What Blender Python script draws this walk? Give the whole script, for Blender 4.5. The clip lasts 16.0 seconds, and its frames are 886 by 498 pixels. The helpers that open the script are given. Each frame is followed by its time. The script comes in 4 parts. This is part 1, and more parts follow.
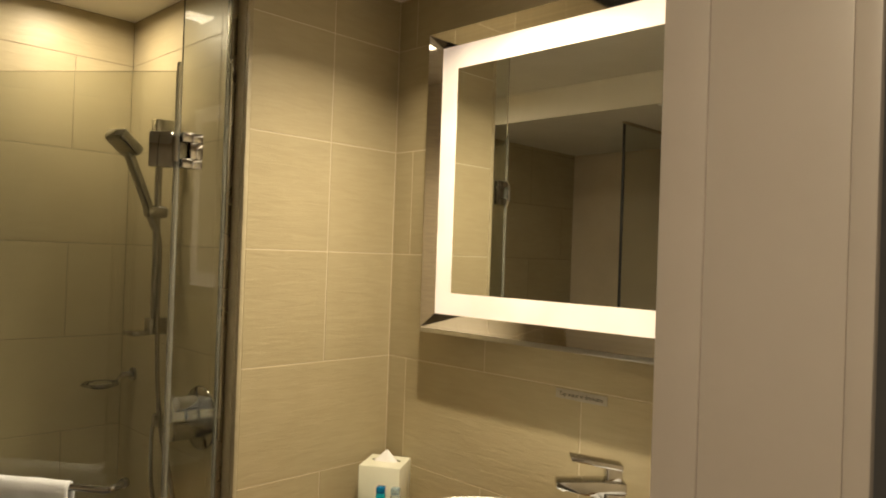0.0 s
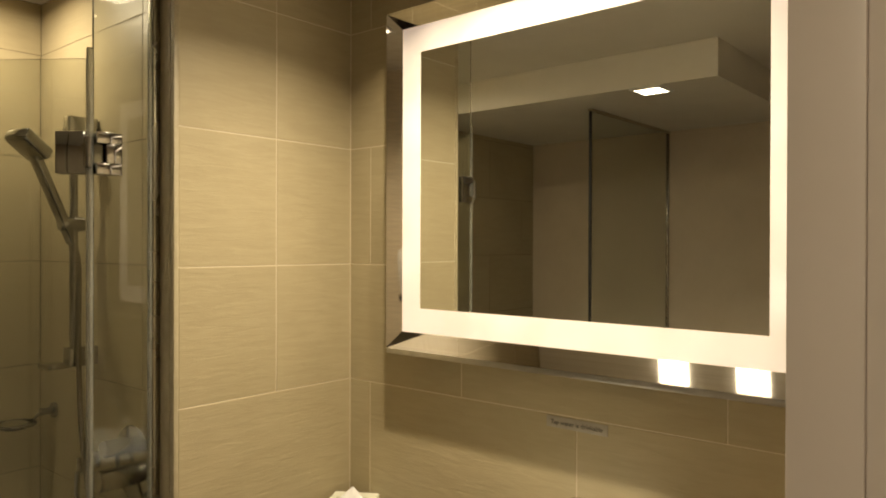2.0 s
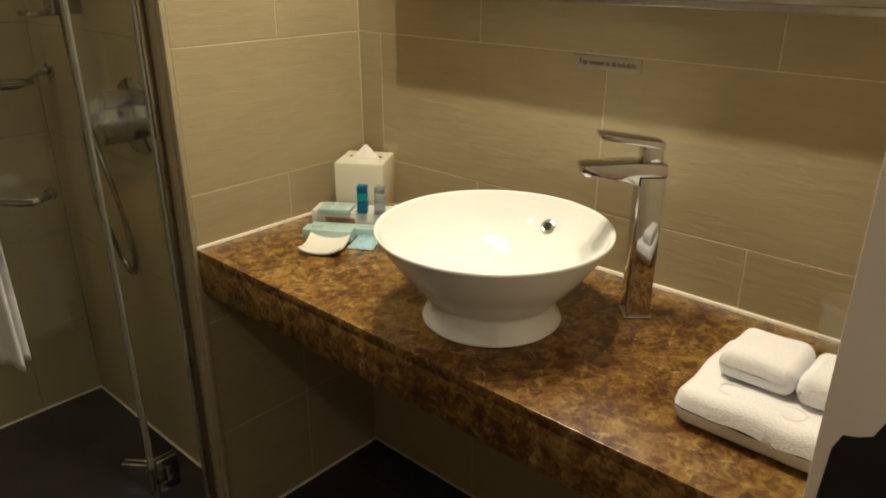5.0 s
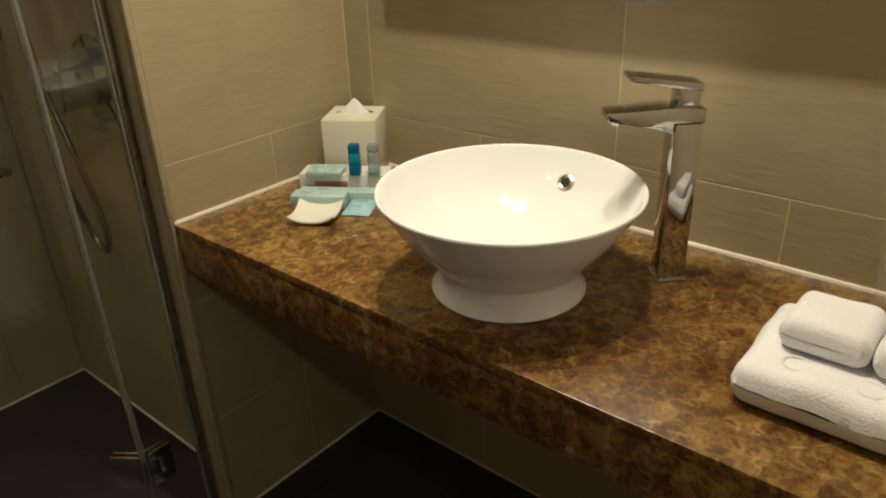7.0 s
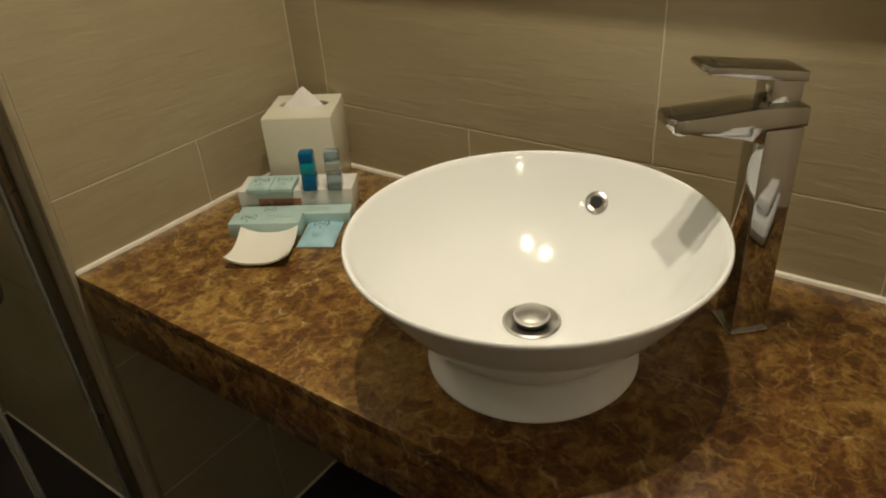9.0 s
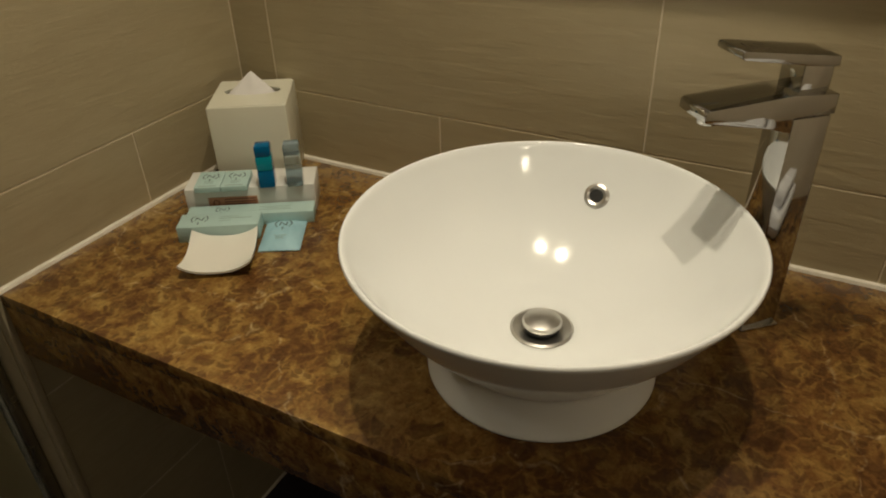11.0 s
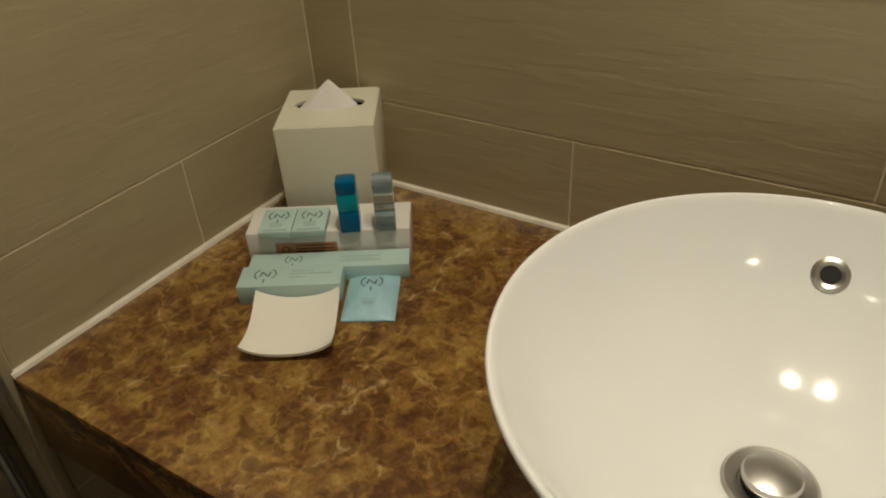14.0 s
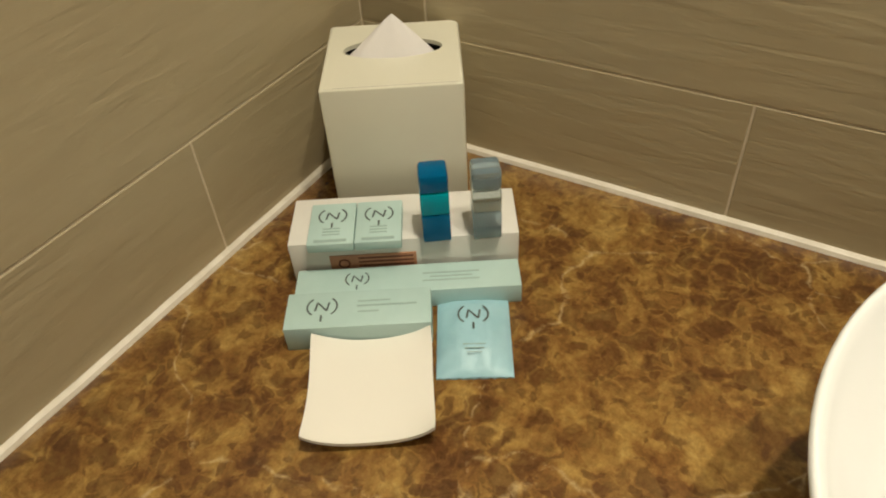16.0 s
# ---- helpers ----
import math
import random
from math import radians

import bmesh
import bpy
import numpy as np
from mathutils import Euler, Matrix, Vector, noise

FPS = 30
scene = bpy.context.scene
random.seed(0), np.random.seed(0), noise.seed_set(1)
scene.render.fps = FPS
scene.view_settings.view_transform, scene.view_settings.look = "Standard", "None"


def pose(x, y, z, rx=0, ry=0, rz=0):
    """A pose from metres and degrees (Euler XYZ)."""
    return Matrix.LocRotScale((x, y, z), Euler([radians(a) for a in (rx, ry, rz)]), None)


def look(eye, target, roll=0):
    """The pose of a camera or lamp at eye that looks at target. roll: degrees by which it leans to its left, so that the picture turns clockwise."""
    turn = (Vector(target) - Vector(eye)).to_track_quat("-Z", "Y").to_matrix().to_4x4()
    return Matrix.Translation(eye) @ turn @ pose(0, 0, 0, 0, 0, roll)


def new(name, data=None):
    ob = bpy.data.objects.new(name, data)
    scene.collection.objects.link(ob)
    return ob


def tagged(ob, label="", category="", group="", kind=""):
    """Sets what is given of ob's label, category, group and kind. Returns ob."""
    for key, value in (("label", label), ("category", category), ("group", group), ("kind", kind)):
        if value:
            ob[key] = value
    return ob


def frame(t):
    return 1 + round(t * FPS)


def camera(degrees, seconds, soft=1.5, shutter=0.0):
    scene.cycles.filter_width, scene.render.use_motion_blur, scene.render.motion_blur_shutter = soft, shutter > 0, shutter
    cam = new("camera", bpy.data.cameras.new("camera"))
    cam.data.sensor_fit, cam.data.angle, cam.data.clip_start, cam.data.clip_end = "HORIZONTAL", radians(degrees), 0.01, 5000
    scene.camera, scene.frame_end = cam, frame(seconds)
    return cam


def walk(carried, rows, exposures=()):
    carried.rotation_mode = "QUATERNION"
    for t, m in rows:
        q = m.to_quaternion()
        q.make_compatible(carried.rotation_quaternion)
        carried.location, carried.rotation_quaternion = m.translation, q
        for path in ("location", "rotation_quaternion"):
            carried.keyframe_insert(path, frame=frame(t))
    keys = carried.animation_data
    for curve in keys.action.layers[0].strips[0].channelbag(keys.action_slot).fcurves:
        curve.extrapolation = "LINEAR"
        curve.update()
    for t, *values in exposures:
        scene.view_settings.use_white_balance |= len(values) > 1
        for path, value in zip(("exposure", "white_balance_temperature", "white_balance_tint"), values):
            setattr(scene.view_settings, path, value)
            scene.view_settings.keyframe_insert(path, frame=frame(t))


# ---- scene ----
cam = camera(63.17, 16.0, 2.0)
EXPOSURES = [(0.0, 0.1, 7350, 10), (2.5, 0.0, 7350, 10), (4.5, -0.2, 7100, 10), (5.0, -0.22, 7000, 10), (7.5, -0.36, 6800, 10), (8.0, -0.36, 6800, 10), (9.0, -0.84, 6750, 10),
             (12.0, -1.05, 6800, 10), (13.0, -1.05, 6800, 10), (14.0, -1.08, 6650, 10), (14.5, -0.9, 6400, 10), (15.0, -0.7, 6400, 10), (16.0, -0.36, 6500, 10)]
PATH = [
    (0, (0.3783, 0.4911, 1.5009), (1.7947, 1.8844, 1.5181), 1.98),
    (0.5, (0.4367, 0.4890, 1.4969), (1.8404, 1.8965, 1.4243), 0.78),
    (1, (0.4724, 0.5546, 1.5006), (1.9346, 1.8962, 1.4484), 0.73),
    (1.5, (0.5047, 0.6418, 1.5323), (2.0075, 1.9309, 1.5181), 0.60),
    (2, (0.5135, 0.6895, 1.5479), (2.0292, 1.9757, 1.5391), 0.17),
    (2.5, (0.5344, 0.7058, 1.5513), (2.0209, 2.0145, 1.5442), -0.23),
    (3, (0.5486, 0.7477, 1.5041), (2.0394, 2.0508, 1.3207), 0.28),
    (3.5, (0.5623, 0.7796, 1.4321), (2.0498, 2.0403, 1.0424), 1.63),
    (4, (0.5765, 0.7787, 1.4102), (2.0496, 1.9969, 0.8621), 1.77),
    (4.5, (0.5891, 0.7607, 1.3870), (1.9929, 1.9945, 0.7095), 0.76),
    (5, (0.5969, 0.7482, 1.3698), (1.9662, 1.9775, 0.6169), 0.05),
    (5.2, (0.5889, 0.7462, 1.3618), (1.9492, 1.9755, 0.5939), -0.05),
    (7.5, (0.7142, 0.9155, 1.3355), (2.0827, 2.0530, 0.4299), -2.64),
    (8, (0.7735, 0.9694, 1.3268), (2.1579, 2.0718, 0.4098), -2.95),
    (8.5, (0.8691, 1.0651, 1.3231), (2.2262, 2.1427, 0.3497), -4.14),
    (9, (0.9135, 1.1164, 1.3226), (2.2732, 2.1537, 0.3037), -4.18),
    (11.5, (0.9295, 1.2722, 1.2985), (2.4141, 2.0525, 0.2232), -1.68),
    (12, (0.9304, 1.2912, 1.2913), (2.4217, 2.0616, 0.2148), -1.95),
    (12.5, (0.9428, 1.2852, 1.2962), (2.4124, 2.0752, 0.2061), -2.80),
    (13, (0.9374, 1.3121, 1.2878), (2.4347, 2.0595, 0.2063), -2.35),
    (13.5, (0.9910, 1.3703, 1.2795), (2.4622, 2.1914, 0.1998), -3.34),
    (14, (1.1050, 1.4511, 1.2635), (2.4804, 2.3559, 0.1387), -3.26),
    (14.5, (1.1723, 1.5073, 1.2369), (2.4997, 2.4089, 0.0476), -4.02),
    (15, (1.2250, 1.6025, 1.2147), (2.5491, 2.3988, -0.0545), -4.82),
    (15.5, (1.2436, 1.6456, 1.2090), (2.5452, 2.4082, -0.1019), -3.75),
    (16, (1.2609, 1.6761, 1.2085), (2.5012, 2.4765, -0.1370), -4.06),
]
walk(cam, [(t, look(eye, target, roll)) for t, eye, target, roll in PATH],
     exposures=EXPOSURES)

# ---- world and lamps ----
world = bpy.data.worlds.new("world")
scene.world = world
world.use_nodes = True
world.node_tree.nodes["Background"].inputs[0].default_value = (0.02, 0.02, 0.025, 1)
world.node_tree.nodes["Background"].inputs[1].default_value = 0.2

WARM = (1.0, 0.885, 0.68)
LAMPS = ((1.46, 1.60, 2.242, 0.03, 7.3, 130),
         (1.46, 1.36, 2.242, 0.03, 5.4, 130),
         (0.53, 1.815, 2.112, 0.06, 1.1, 110),
         (1.13, 2.72, 2.242, 0.06, 3.9, 172),
         (0.20, 0.42, 2.242, 0.10, 5.0, 165))
for x, y, z, size, power, spread in LAMPS:
    lamp = bpy.data.lights.new("downlight_lamp", "AREA")
    lamp.shape, lamp.size, lamp.energy, lamp.color, lamp.spread = "SQUARE", size, power, WARM, radians(spread)
    new("downlight_lamp", lamp).matrix_world = pose(x, y, z)

# ---- materials ----
def principled(name, colour, rough=0.5, metal=0.0, **more):
    m = bpy.data.materials.new(name)
    m.use_nodes = True
    b = m.node_tree.nodes["Principled BSDF"]
    b.inputs["Base Color"].default_value = (*colour, 1)
    b.inputs["Roughness"].default_value = rough
    b.inputs["Metallic"].default_value = metal
    for key, value in more.items():
        b.inputs[key.replace("_", " ")].default_value = value
    return m, m.node_tree.nodes, m.node_tree.links, b


def noise_tex(nodes, links, scale, detail=4.0, rough=0.55, stretch=(1, 1, 1), per_object=False):
    co = nodes.new("ShaderNodeTexCoord")
    mp = nodes.new("ShaderNodeMapping")
    mp.inputs["Scale"].default_value = stretch
    links.new(co.outputs["Object"], mp.inputs["Vector"])
    if per_object:
        info = nodes.new("ShaderNodeObjectInfo")
        mul = nodes.new("ShaderNodeMath")
        mul.operation, mul.inputs[1].default_value = "MULTIPLY", 37.0
        links.new(info.outputs["Random"], mul.inputs[0])
        links.new(mul.outputs[0], mp.inputs["Location"])
    n = nodes.new("ShaderNodeTexNoise")
    n.inputs["Scale"].default_value, n.inputs["Detail"].default_value, n.inputs["Roughness"].default_value = scale, detail, rough
    links.new(mp.outputs[0], n.inputs["Vector"])
    return n


def ramp(nodes, links, source, stops):
    r = nodes.new("ShaderNodeValToRGB")
    while len(r.color_ramp.elements) < len(stops):
        r.color_ramp.elements.new(0.5)
    for e, (at, c) in zip(r.color_ramp.elements, stops):
        e.position, e.color = at, (*c, 1)
    links.new(source, r.inputs[0])
    return r


def bump(nodes, links, b, source, strength, distance):
    k = nodes.new("ShaderNodeBump")
    k.inputs["Strength"].default_value, k.inputs["Distance"].default_value = strength, distance
    links.new(source, k.inputs["Height"])
    links.new(k.outputs[0], b.inputs["Normal"])


def speckled(name, dark, light, rough, scale, metal=0.0, relief=0.0, stretch=(1, 1, 1), rough_var=0.0, per_object=False, **more):
    """A surface that varies between two close colours, with fine relief."""
    m, nodes, links, b = principled(name, light, rough, metal, **more)
    n = noise_tex(nodes, links, scale, 5.0, 0.6, stretch, per_object)
    r = ramp(nodes, links, n.outputs["Fac"], ((0.3, dark), (0.7, light)))
    links.new(r.outputs[0], b.inputs["Base Color"])
    if rough_var:
        v = nodes.new("ShaderNodeMapRange")
        v.inputs["To Min"].default_value, v.inputs["To Max"].default_value = max(0.0, rough - rough_var), rough + rough_var
        n2 = noise_tex(nodes, links, scale * 0.3, 3.0, 0.5)
        links.new(n2.outputs["Fac"], v.inputs["Value"])
        links.new(v.outputs[0], b.inputs["Roughness"])
    if relief:
        bump(nodes, links, b, n.outputs["Fac"], 0.6, relief)
    return m


def make_tile():
    m, nodes, links, b = principled("beige_tile", (0.5, 0.42, 0.3), 0.42)
    big = noise_tex(nodes, links, 2.2, 4.0, 0.6, per_object=True)
    fine = noise_tex(nodes, links, 5.0, 5.0, 0.6, (2.2, 1, 15), True)
    fine.inputs["Distortion"].default_value = 0.5
    r = ramp(nodes, links, big.outputs["Fac"], ((0.3, (0.395, 0.334, 0.208)), (0.7, (0.45, 0.385, 0.248))))
    mix = nodes.new("ShaderNodeMix")
    mix.data_type, mix.blend_type = "RGBA", "MULTIPLY"
    mix.inputs[0].default_value = 0.4
    r2 = ramp(nodes, links, fine.outputs["Fac"], ((0.35, (0.84, 0.82, 0.8)), (0.65, (1, 1, 1))))
    links.new(r.outputs[0], mix.inputs[6])
    links.new(r2.outputs[0], mix.inputs[7])
    links.new(mix.outputs[2], b.inputs["Base Color"])
    bump(nodes, links, b, fine.outputs["Fac"], 0.6, 0.0018)
    return m


def make_marble():
    m, nodes, links, b = principled("brown_marble", (0.12, 0.06, 0.025), 0.24)
    co = nodes.new("ShaderNodeTexCoord")

    def tex(kind, scale, source, **more):
        n = nodes.new(kind)
        n.inputs["Scale"].default_value = scale
        for key, value in more.items():
            n.inputs[key].default_value = value
        links.new(source, n.inputs["Vector"])
        return n

    def blend(kind, fac, a, c):
        n = nodes.new("ShaderNodeMix")
        n.data_type, n.blend_type = "RGBA", kind
        if isinstance(fac, float):
            n.inputs[0].default_value = fac
        else:
            links.new(fac, n.inputs[0])
        for source, at in ((a, 6), (c, 7)):
            if isinstance(source, tuple):
                n.inputs[at].default_value = (*source, 1)
            else:
                links.new(source, n.inputs[at])
        return n.outputs[2]

    def math_node(kind, a, c):
        n = nodes.new("ShaderNodeMath")
        n.operation = kind
        for source, at in ((a, 0), (c, 1)):
            if isinstance(source, float):
                n.inputs[at].default_value = source
            else:
                links.new(source, n.inputs[at])
        return n.outputs[0]

    def steps(source, low, high):
        n = nodes.new("ShaderNodeMapRange")
        n.interpolation_type = "SMOOTHSTEP"
        n.inputs["From Min"].default_value, n.inputs["From Max"].default_value = low, high
        links.new(source, n.inputs["Value"])
        return n.outputs[0]
    warp = tex("ShaderNodeTexNoise", 30.0, co.outputs["Object"], Detail=5.0)
    bent = blend("LINEAR_LIGHT", 0.02, co.outputs["Object"], warp.outputs["Color"])
    warp2 = tex("ShaderNodeTexNoise", 7.0, co.outputs["Object"], Detail=4.0)
    bent2 = blend("LINEAR_LIGHT", 0.09, co.outputs["Object"], warp2.outputs["Color"])
    patch = tex("ShaderNodeTexNoise", 6.0, bent2, Detail=4.0, Roughness=0.6)
    cloud = tex("ShaderNodeTexNoise", 34.0, bent, Detail=9.0, Roughness=0.7)
    grain = tex("ShaderNodeTexNoise", 150.0, co.outputs["Object"], Detail=5.0, Roughness=0.7)
    mottle = math_node("ADD", math_node("MULTIPLY", cloud.outputs["Fac"], 0.72), math_node("MULTIPLY", patch.outputs["Fac"], 0.28))
    base = ramp(nodes, links, mottle, ((0.36, (0.085, 0.036, 0.012)), (0.46, (0.165, 0.083, 0.024)), (0.55, (0.25, 0.15, 0.043)), (0.66, (0.36, 0.245, 0.085)))).outputs[0]
    # dark brown pebbles of two sizes, thickest where the stone is darkest, with pale seams left between them
    for scale, share, deep in ((46.0, 0.48, 0.6), (105.0, 0.58, 0.55)):
        edge = tex("ShaderNodeTexVoronoi", scale, bent)
        edge.feature = "DISTANCE_TO_EDGE"
        cell = tex("ShaderNodeTexVoronoi", scale, bent)
        apart = nodes.new("ShaderNodeSeparateColor")
        links.new(cell.outputs["Color"], apart.inputs[0])
        pick = math_node("SUBTRACT", apart.outputs[0], math_node("MULTIPLY", patch.outputs["Fac"], 2.1))
        chosen = steps(pick, share - 1.1, share - 0.8)
        inside = steps(edge.outputs["Distance"], 0.02, 0.16)
        fac = math_node("MULTIPLY", math_node("MULTIPLY", chosen, inside), deep)
        base = blend("MIX", fac, base, (0.062, 0.025, 0.010))
    wide = tex("ShaderNodeTexVoronoi", 4.6, bent2)
    wide.feature = "DISTANCE_TO_EDGE"
    keep = ramp(nodes, links, cloud.outputs["Fac"], ((0.46, (0.0, 0.0, 0.0)), (0.62, (1.0, 1.0, 1.0)))).outputs[0]
    streak = ramp(nodes, links, wide.outputs["Distance"], ((0.0, (0.8, 0.8, 0.8)), (0.012, (0.0, 0.0, 0.0)))).outputs[0]
    base = blend("MIX", blend("MULTIPLY", 1.0, streak, keep), base, (0.45, 0.34, 0.18))
    # broad darker band between the slab's golden ends: browner stone with basin shade painted in
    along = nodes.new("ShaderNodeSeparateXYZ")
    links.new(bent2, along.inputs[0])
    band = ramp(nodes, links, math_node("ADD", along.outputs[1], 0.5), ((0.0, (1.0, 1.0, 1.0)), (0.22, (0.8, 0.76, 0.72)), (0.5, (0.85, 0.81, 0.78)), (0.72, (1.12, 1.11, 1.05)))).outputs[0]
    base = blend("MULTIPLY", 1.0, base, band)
    speck = ramp(nodes, links, grain.outputs["Fac"], ((0.3, (0.66, 0.62, 0.58)), (0.66, (1.3, 1.3, 1.25)))).outputs[0]
    base = blend("MULTIPLY", 0.8, base, speck)
    links.new(base, b.inputs["Base Color"])
    return m


def make_glass(name, tint, rough=0.0):
    m, nodes, links, b = principled(name, tint, rough)
    b.inputs["Transmission Weight"].default_value = 1.0
    b.inputs["IOR"].default_value = 1.45
    return m


def make_glow(name, colour, strength, spots=False):
    m, nodes, links, b = principled(name, (0.8, 0.78, 0.72), 0.4)
    b.inputs["Emission Color"].default_value = (*colour, 1)
    b.inputs["Emission Strength"].default_value = strength
    if spots:
        n = noise_tex(nodes, links, 9.0, 1.0, 0.4)
        v = nodes.new("ShaderNodeMapRange")
        v.inputs["From Min"].default_value, v.inputs["From Max"].default_value = 0.35, 0.7
        v.inputs["To Min"].default_value, v.inputs["To Max"].default_value = strength * 0.8, strength * 1.35
        links.new(n.outputs["Fac"], v.inputs["Value"])
        links.new(v.outputs[0], b.inputs["Emission Strength"])
    return m


TILE = make_tile()
MARBLE = make_marble()
GROUT = speckled("pale_grout", (0.62, 0.55, 0.41), (0.72, 0.65, 0.5), 0.8, 60)
DARK_GROUT = speckled("grey_brown_grout", (0.17, 0.14, 0.09), (0.24, 0.2, 0.13), 0.8, 60)
CAULK = speckled("white_sealant", (0.62, 0.58, 0.48), (0.78, 0.75, 0.66), 0.5, 40)
FLOOR_TILE = speckled("dark_floor_tile", (0.018, 0.014, 0.018), (0.032, 0.026, 0.032), 0.42, 14, relief=0.0006, rough_var=0.12, per_object=True)
PAINT = speckled("cream_wall_paint", (0.53, 0.45, 0.34), (0.59, 0.51, 0.39), 0.7, 5, relief=0.0005)
CEILING_PAINT = speckled("white_ceiling_paint", (0.7, 0.67, 0.6), (0.76, 0.73, 0.66), 0.75, 4, relief=0.0004)
JAMB_PAINT = speckled("cream_gloss_paint", (0.78, 0.70, 0.64), (0.83, 0.75, 0.69), 0.4, 6, relief=0.0008, rough_var=0.1)
GREY_PAINT = speckled("grey_wall_paint", (0.3, 0.3, 0.32), (0.36, 0.36, 0.38), 0.7, 5)
CHROME = speckled("polished_chrome", (0.46, 0.46, 0.45), (0.54, 0.54, 0.53), 0.06, 12, metal=1.0, rough_var=0.04)
BRUSHED = speckled("brushed_steel", (0.40, 0.38, 0.34), (0.52, 0.5, 0.46), 0.13, 30, metal=1.0, stretch=(1, 0.05, 8), rough_var=0.04)
FRAME_STEEL = speckled("frame_steel", (0.44, 0.41, 0.36), (0.54, 0.50, 0.44), 0.035, 30, metal=1.0, stretch=(1, 0.05, 8), rough_var=0.012)
CHANNEL = speckled("dull_steel_channel", (0.24, 0.215, 0.16), (0.33, 0.295, 0.22), 0.28, 24, metal=0.85, stretch=(1, 1, 0.1), rough_var=0.08)
TRIM = speckled("beige_edge_trim", (0.36, 0.31, 0.2), (0.44, 0.38, 0.26), 0.45, 30)
FLOOR_GROUT = speckled("dark_floor_grout", (0.03, 0.026, 0.026), (0.045, 0.04, 0.04), 0.8, 60)
BRONZE = speckled("brown_anodised_trim", (0.30, 0.25, 0.17), (0.36, 0.3, 0.21), 0.4, 20, metal=0.2)
DISH_WHITE = speckled("ivory_glazed_ceramic", (0.80, 0.79, 0.72), (0.83, 0.82, 0.75), 0.1, 3)
CERAMIC = speckled("white_glazed_ceramic", (0.76, 0.785, 0.785), (0.79, 0.815, 0.815), 0.1, 3)
SATIN = speckled("satin_steel", (0.5, 0.49, 0.46), (0.6, 0.59, 0.56), 0.32, 40, metal=1.0, rough_var=0.06)
BOX_WHITE = speckled("ivory_lacquer", (0.70, 0.695, 0.575), (0.75, 0.745, 0.625), 0.3, 6, rough_var=0.08)
TISSUE = speckled("white_tissue", (0.78, 0.77, 0.77), (0.86, 0.85, 0.85), 0.9, 18, relief=0.001)
BLACK = speckled("black_void", (0.006, 0.006, 0.006), (0.012, 0.012, 0.012), 0.6, 20)
CARD = speckled("white_card", (0.70, 0.70, 0.66), (0.76, 0.76, 0.72), 0.55, 30)
MINT = speckled("pale_mint_card", (0.40, 0.57, 0.55), (0.45, 0.62, 0.60), 0.5, 25)
MINT_FOIL = speckled("pale_blue_sachet", (0.30, 0.54, 0.63), (0.37, 0.61, 0.70), 0.45, 35, relief=0.0012)
PRINT = principled("grey_print", (0.08, 0.1, 0.1), 0.6)[0]
PALE_PRINT = principled("pale_print", (0.3, 0.42, 0.4), 0.6)[0]
ORANGE = speckled("orange_brown_label", (0.42, 0.19, 0.1), (0.5, 0.24, 0.13), 0.5, 60)
ORANGE_PRINT = principled("brown_print", (0.16, 0.05, 0.025), 0.6)[0]
SIGN = speckled("grey_plastic_plate", (0.36, 0.33, 0.28), (0.42, 0.39, 0.33), 0.35, 30)
SIGN_PRINT = principled("dark_lettering", (0.03, 0.028, 0.025), 0.5)[0]
TOWEL = speckled("white_terry", (0.80, 0.82, 0.86), (0.88, 0.90, 0.94), 0.95, 300, relief=0.003, Sheen_Weight=0.3)
PLASTIC = speckled("white_plastic", (0.72, 0.71, 0.68), (0.78, 0.77, 0.74), 0.35, 8)
SEAL = principled("milky_seal", (0.52, 0.52, 0.46), 0.25, 0.0, Transmission_Weight=0.7, IOR=1.15)[0]
GLASS = make_glass("green_clear_glass", (0.80, 0.815, 0.76))
CLEAR = make_glass("clear_plastic", (0.90, 0.93, 0.92))
AQUA = principled("cyan_gel", (0.0, 0.44, 0.58), 0.08, 0.0, Transmission_Weight=0.45, IOR=1.3)[0]
BLUE = principled("deep_blue_gel", (0.0, 0.17, 0.40), 0.08, 0.0, Transmission_Weight=0.45, IOR=1.3)[0]
GREY_GEL = principled("clear_gel", (0.62, 0.70, 0.70), 0.06, 0.0, Transmission_Weight=0.85, IOR=1.25)[0]
PALE_GEL = principled("pale_blue_gel", (0.40, 0.52, 0.58), 0.06, 0.0, Transmission_Weight=0.7, IOR=1.3)[0]
THIN = principled("thin_clear_glass", (0.9, 0.92, 0.9), 0.03, 0.0, Alpha=0.055)[0]
MIRROR = principled("silvered_mirror", (0.86, 0.87, 0.84), 0.0, 1.0)[0]
GLOW = make_glow("lit_frosted_glass", (1.0, 0.79, 0.72), 0.39, True)
LAMP_GLOW = make_glow("lamp_diffuser", (1.0, 0.9, 0.72), 9.0)
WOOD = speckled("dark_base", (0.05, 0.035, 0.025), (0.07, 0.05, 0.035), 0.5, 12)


# ---- mesh helpers ----
def bm_box(x0, x1, y0, y1, z0, z1, bevel=0.0, seg=2, bm=None):
    made = bm or bmesh.new()
    r = bmesh.ops.create_cube(made, size=1.0)
    for v in r["verts"]:
        v.co = Vector((x0 + (v.co.x + 0.5) * (x1 - x0), y0 + (v.co.y + 0.5) * (y1 - y0), z0 + (v.co.z + 0.5) * (z1 - z0)))
    if bevel:
        edges = list({e for v in r["verts"] for e in v.link_edges})
        bmesh.ops.bevel(made, geom=edges, offset=bevel, segments=seg, affect="EDGES", profile=0.5)
    return made


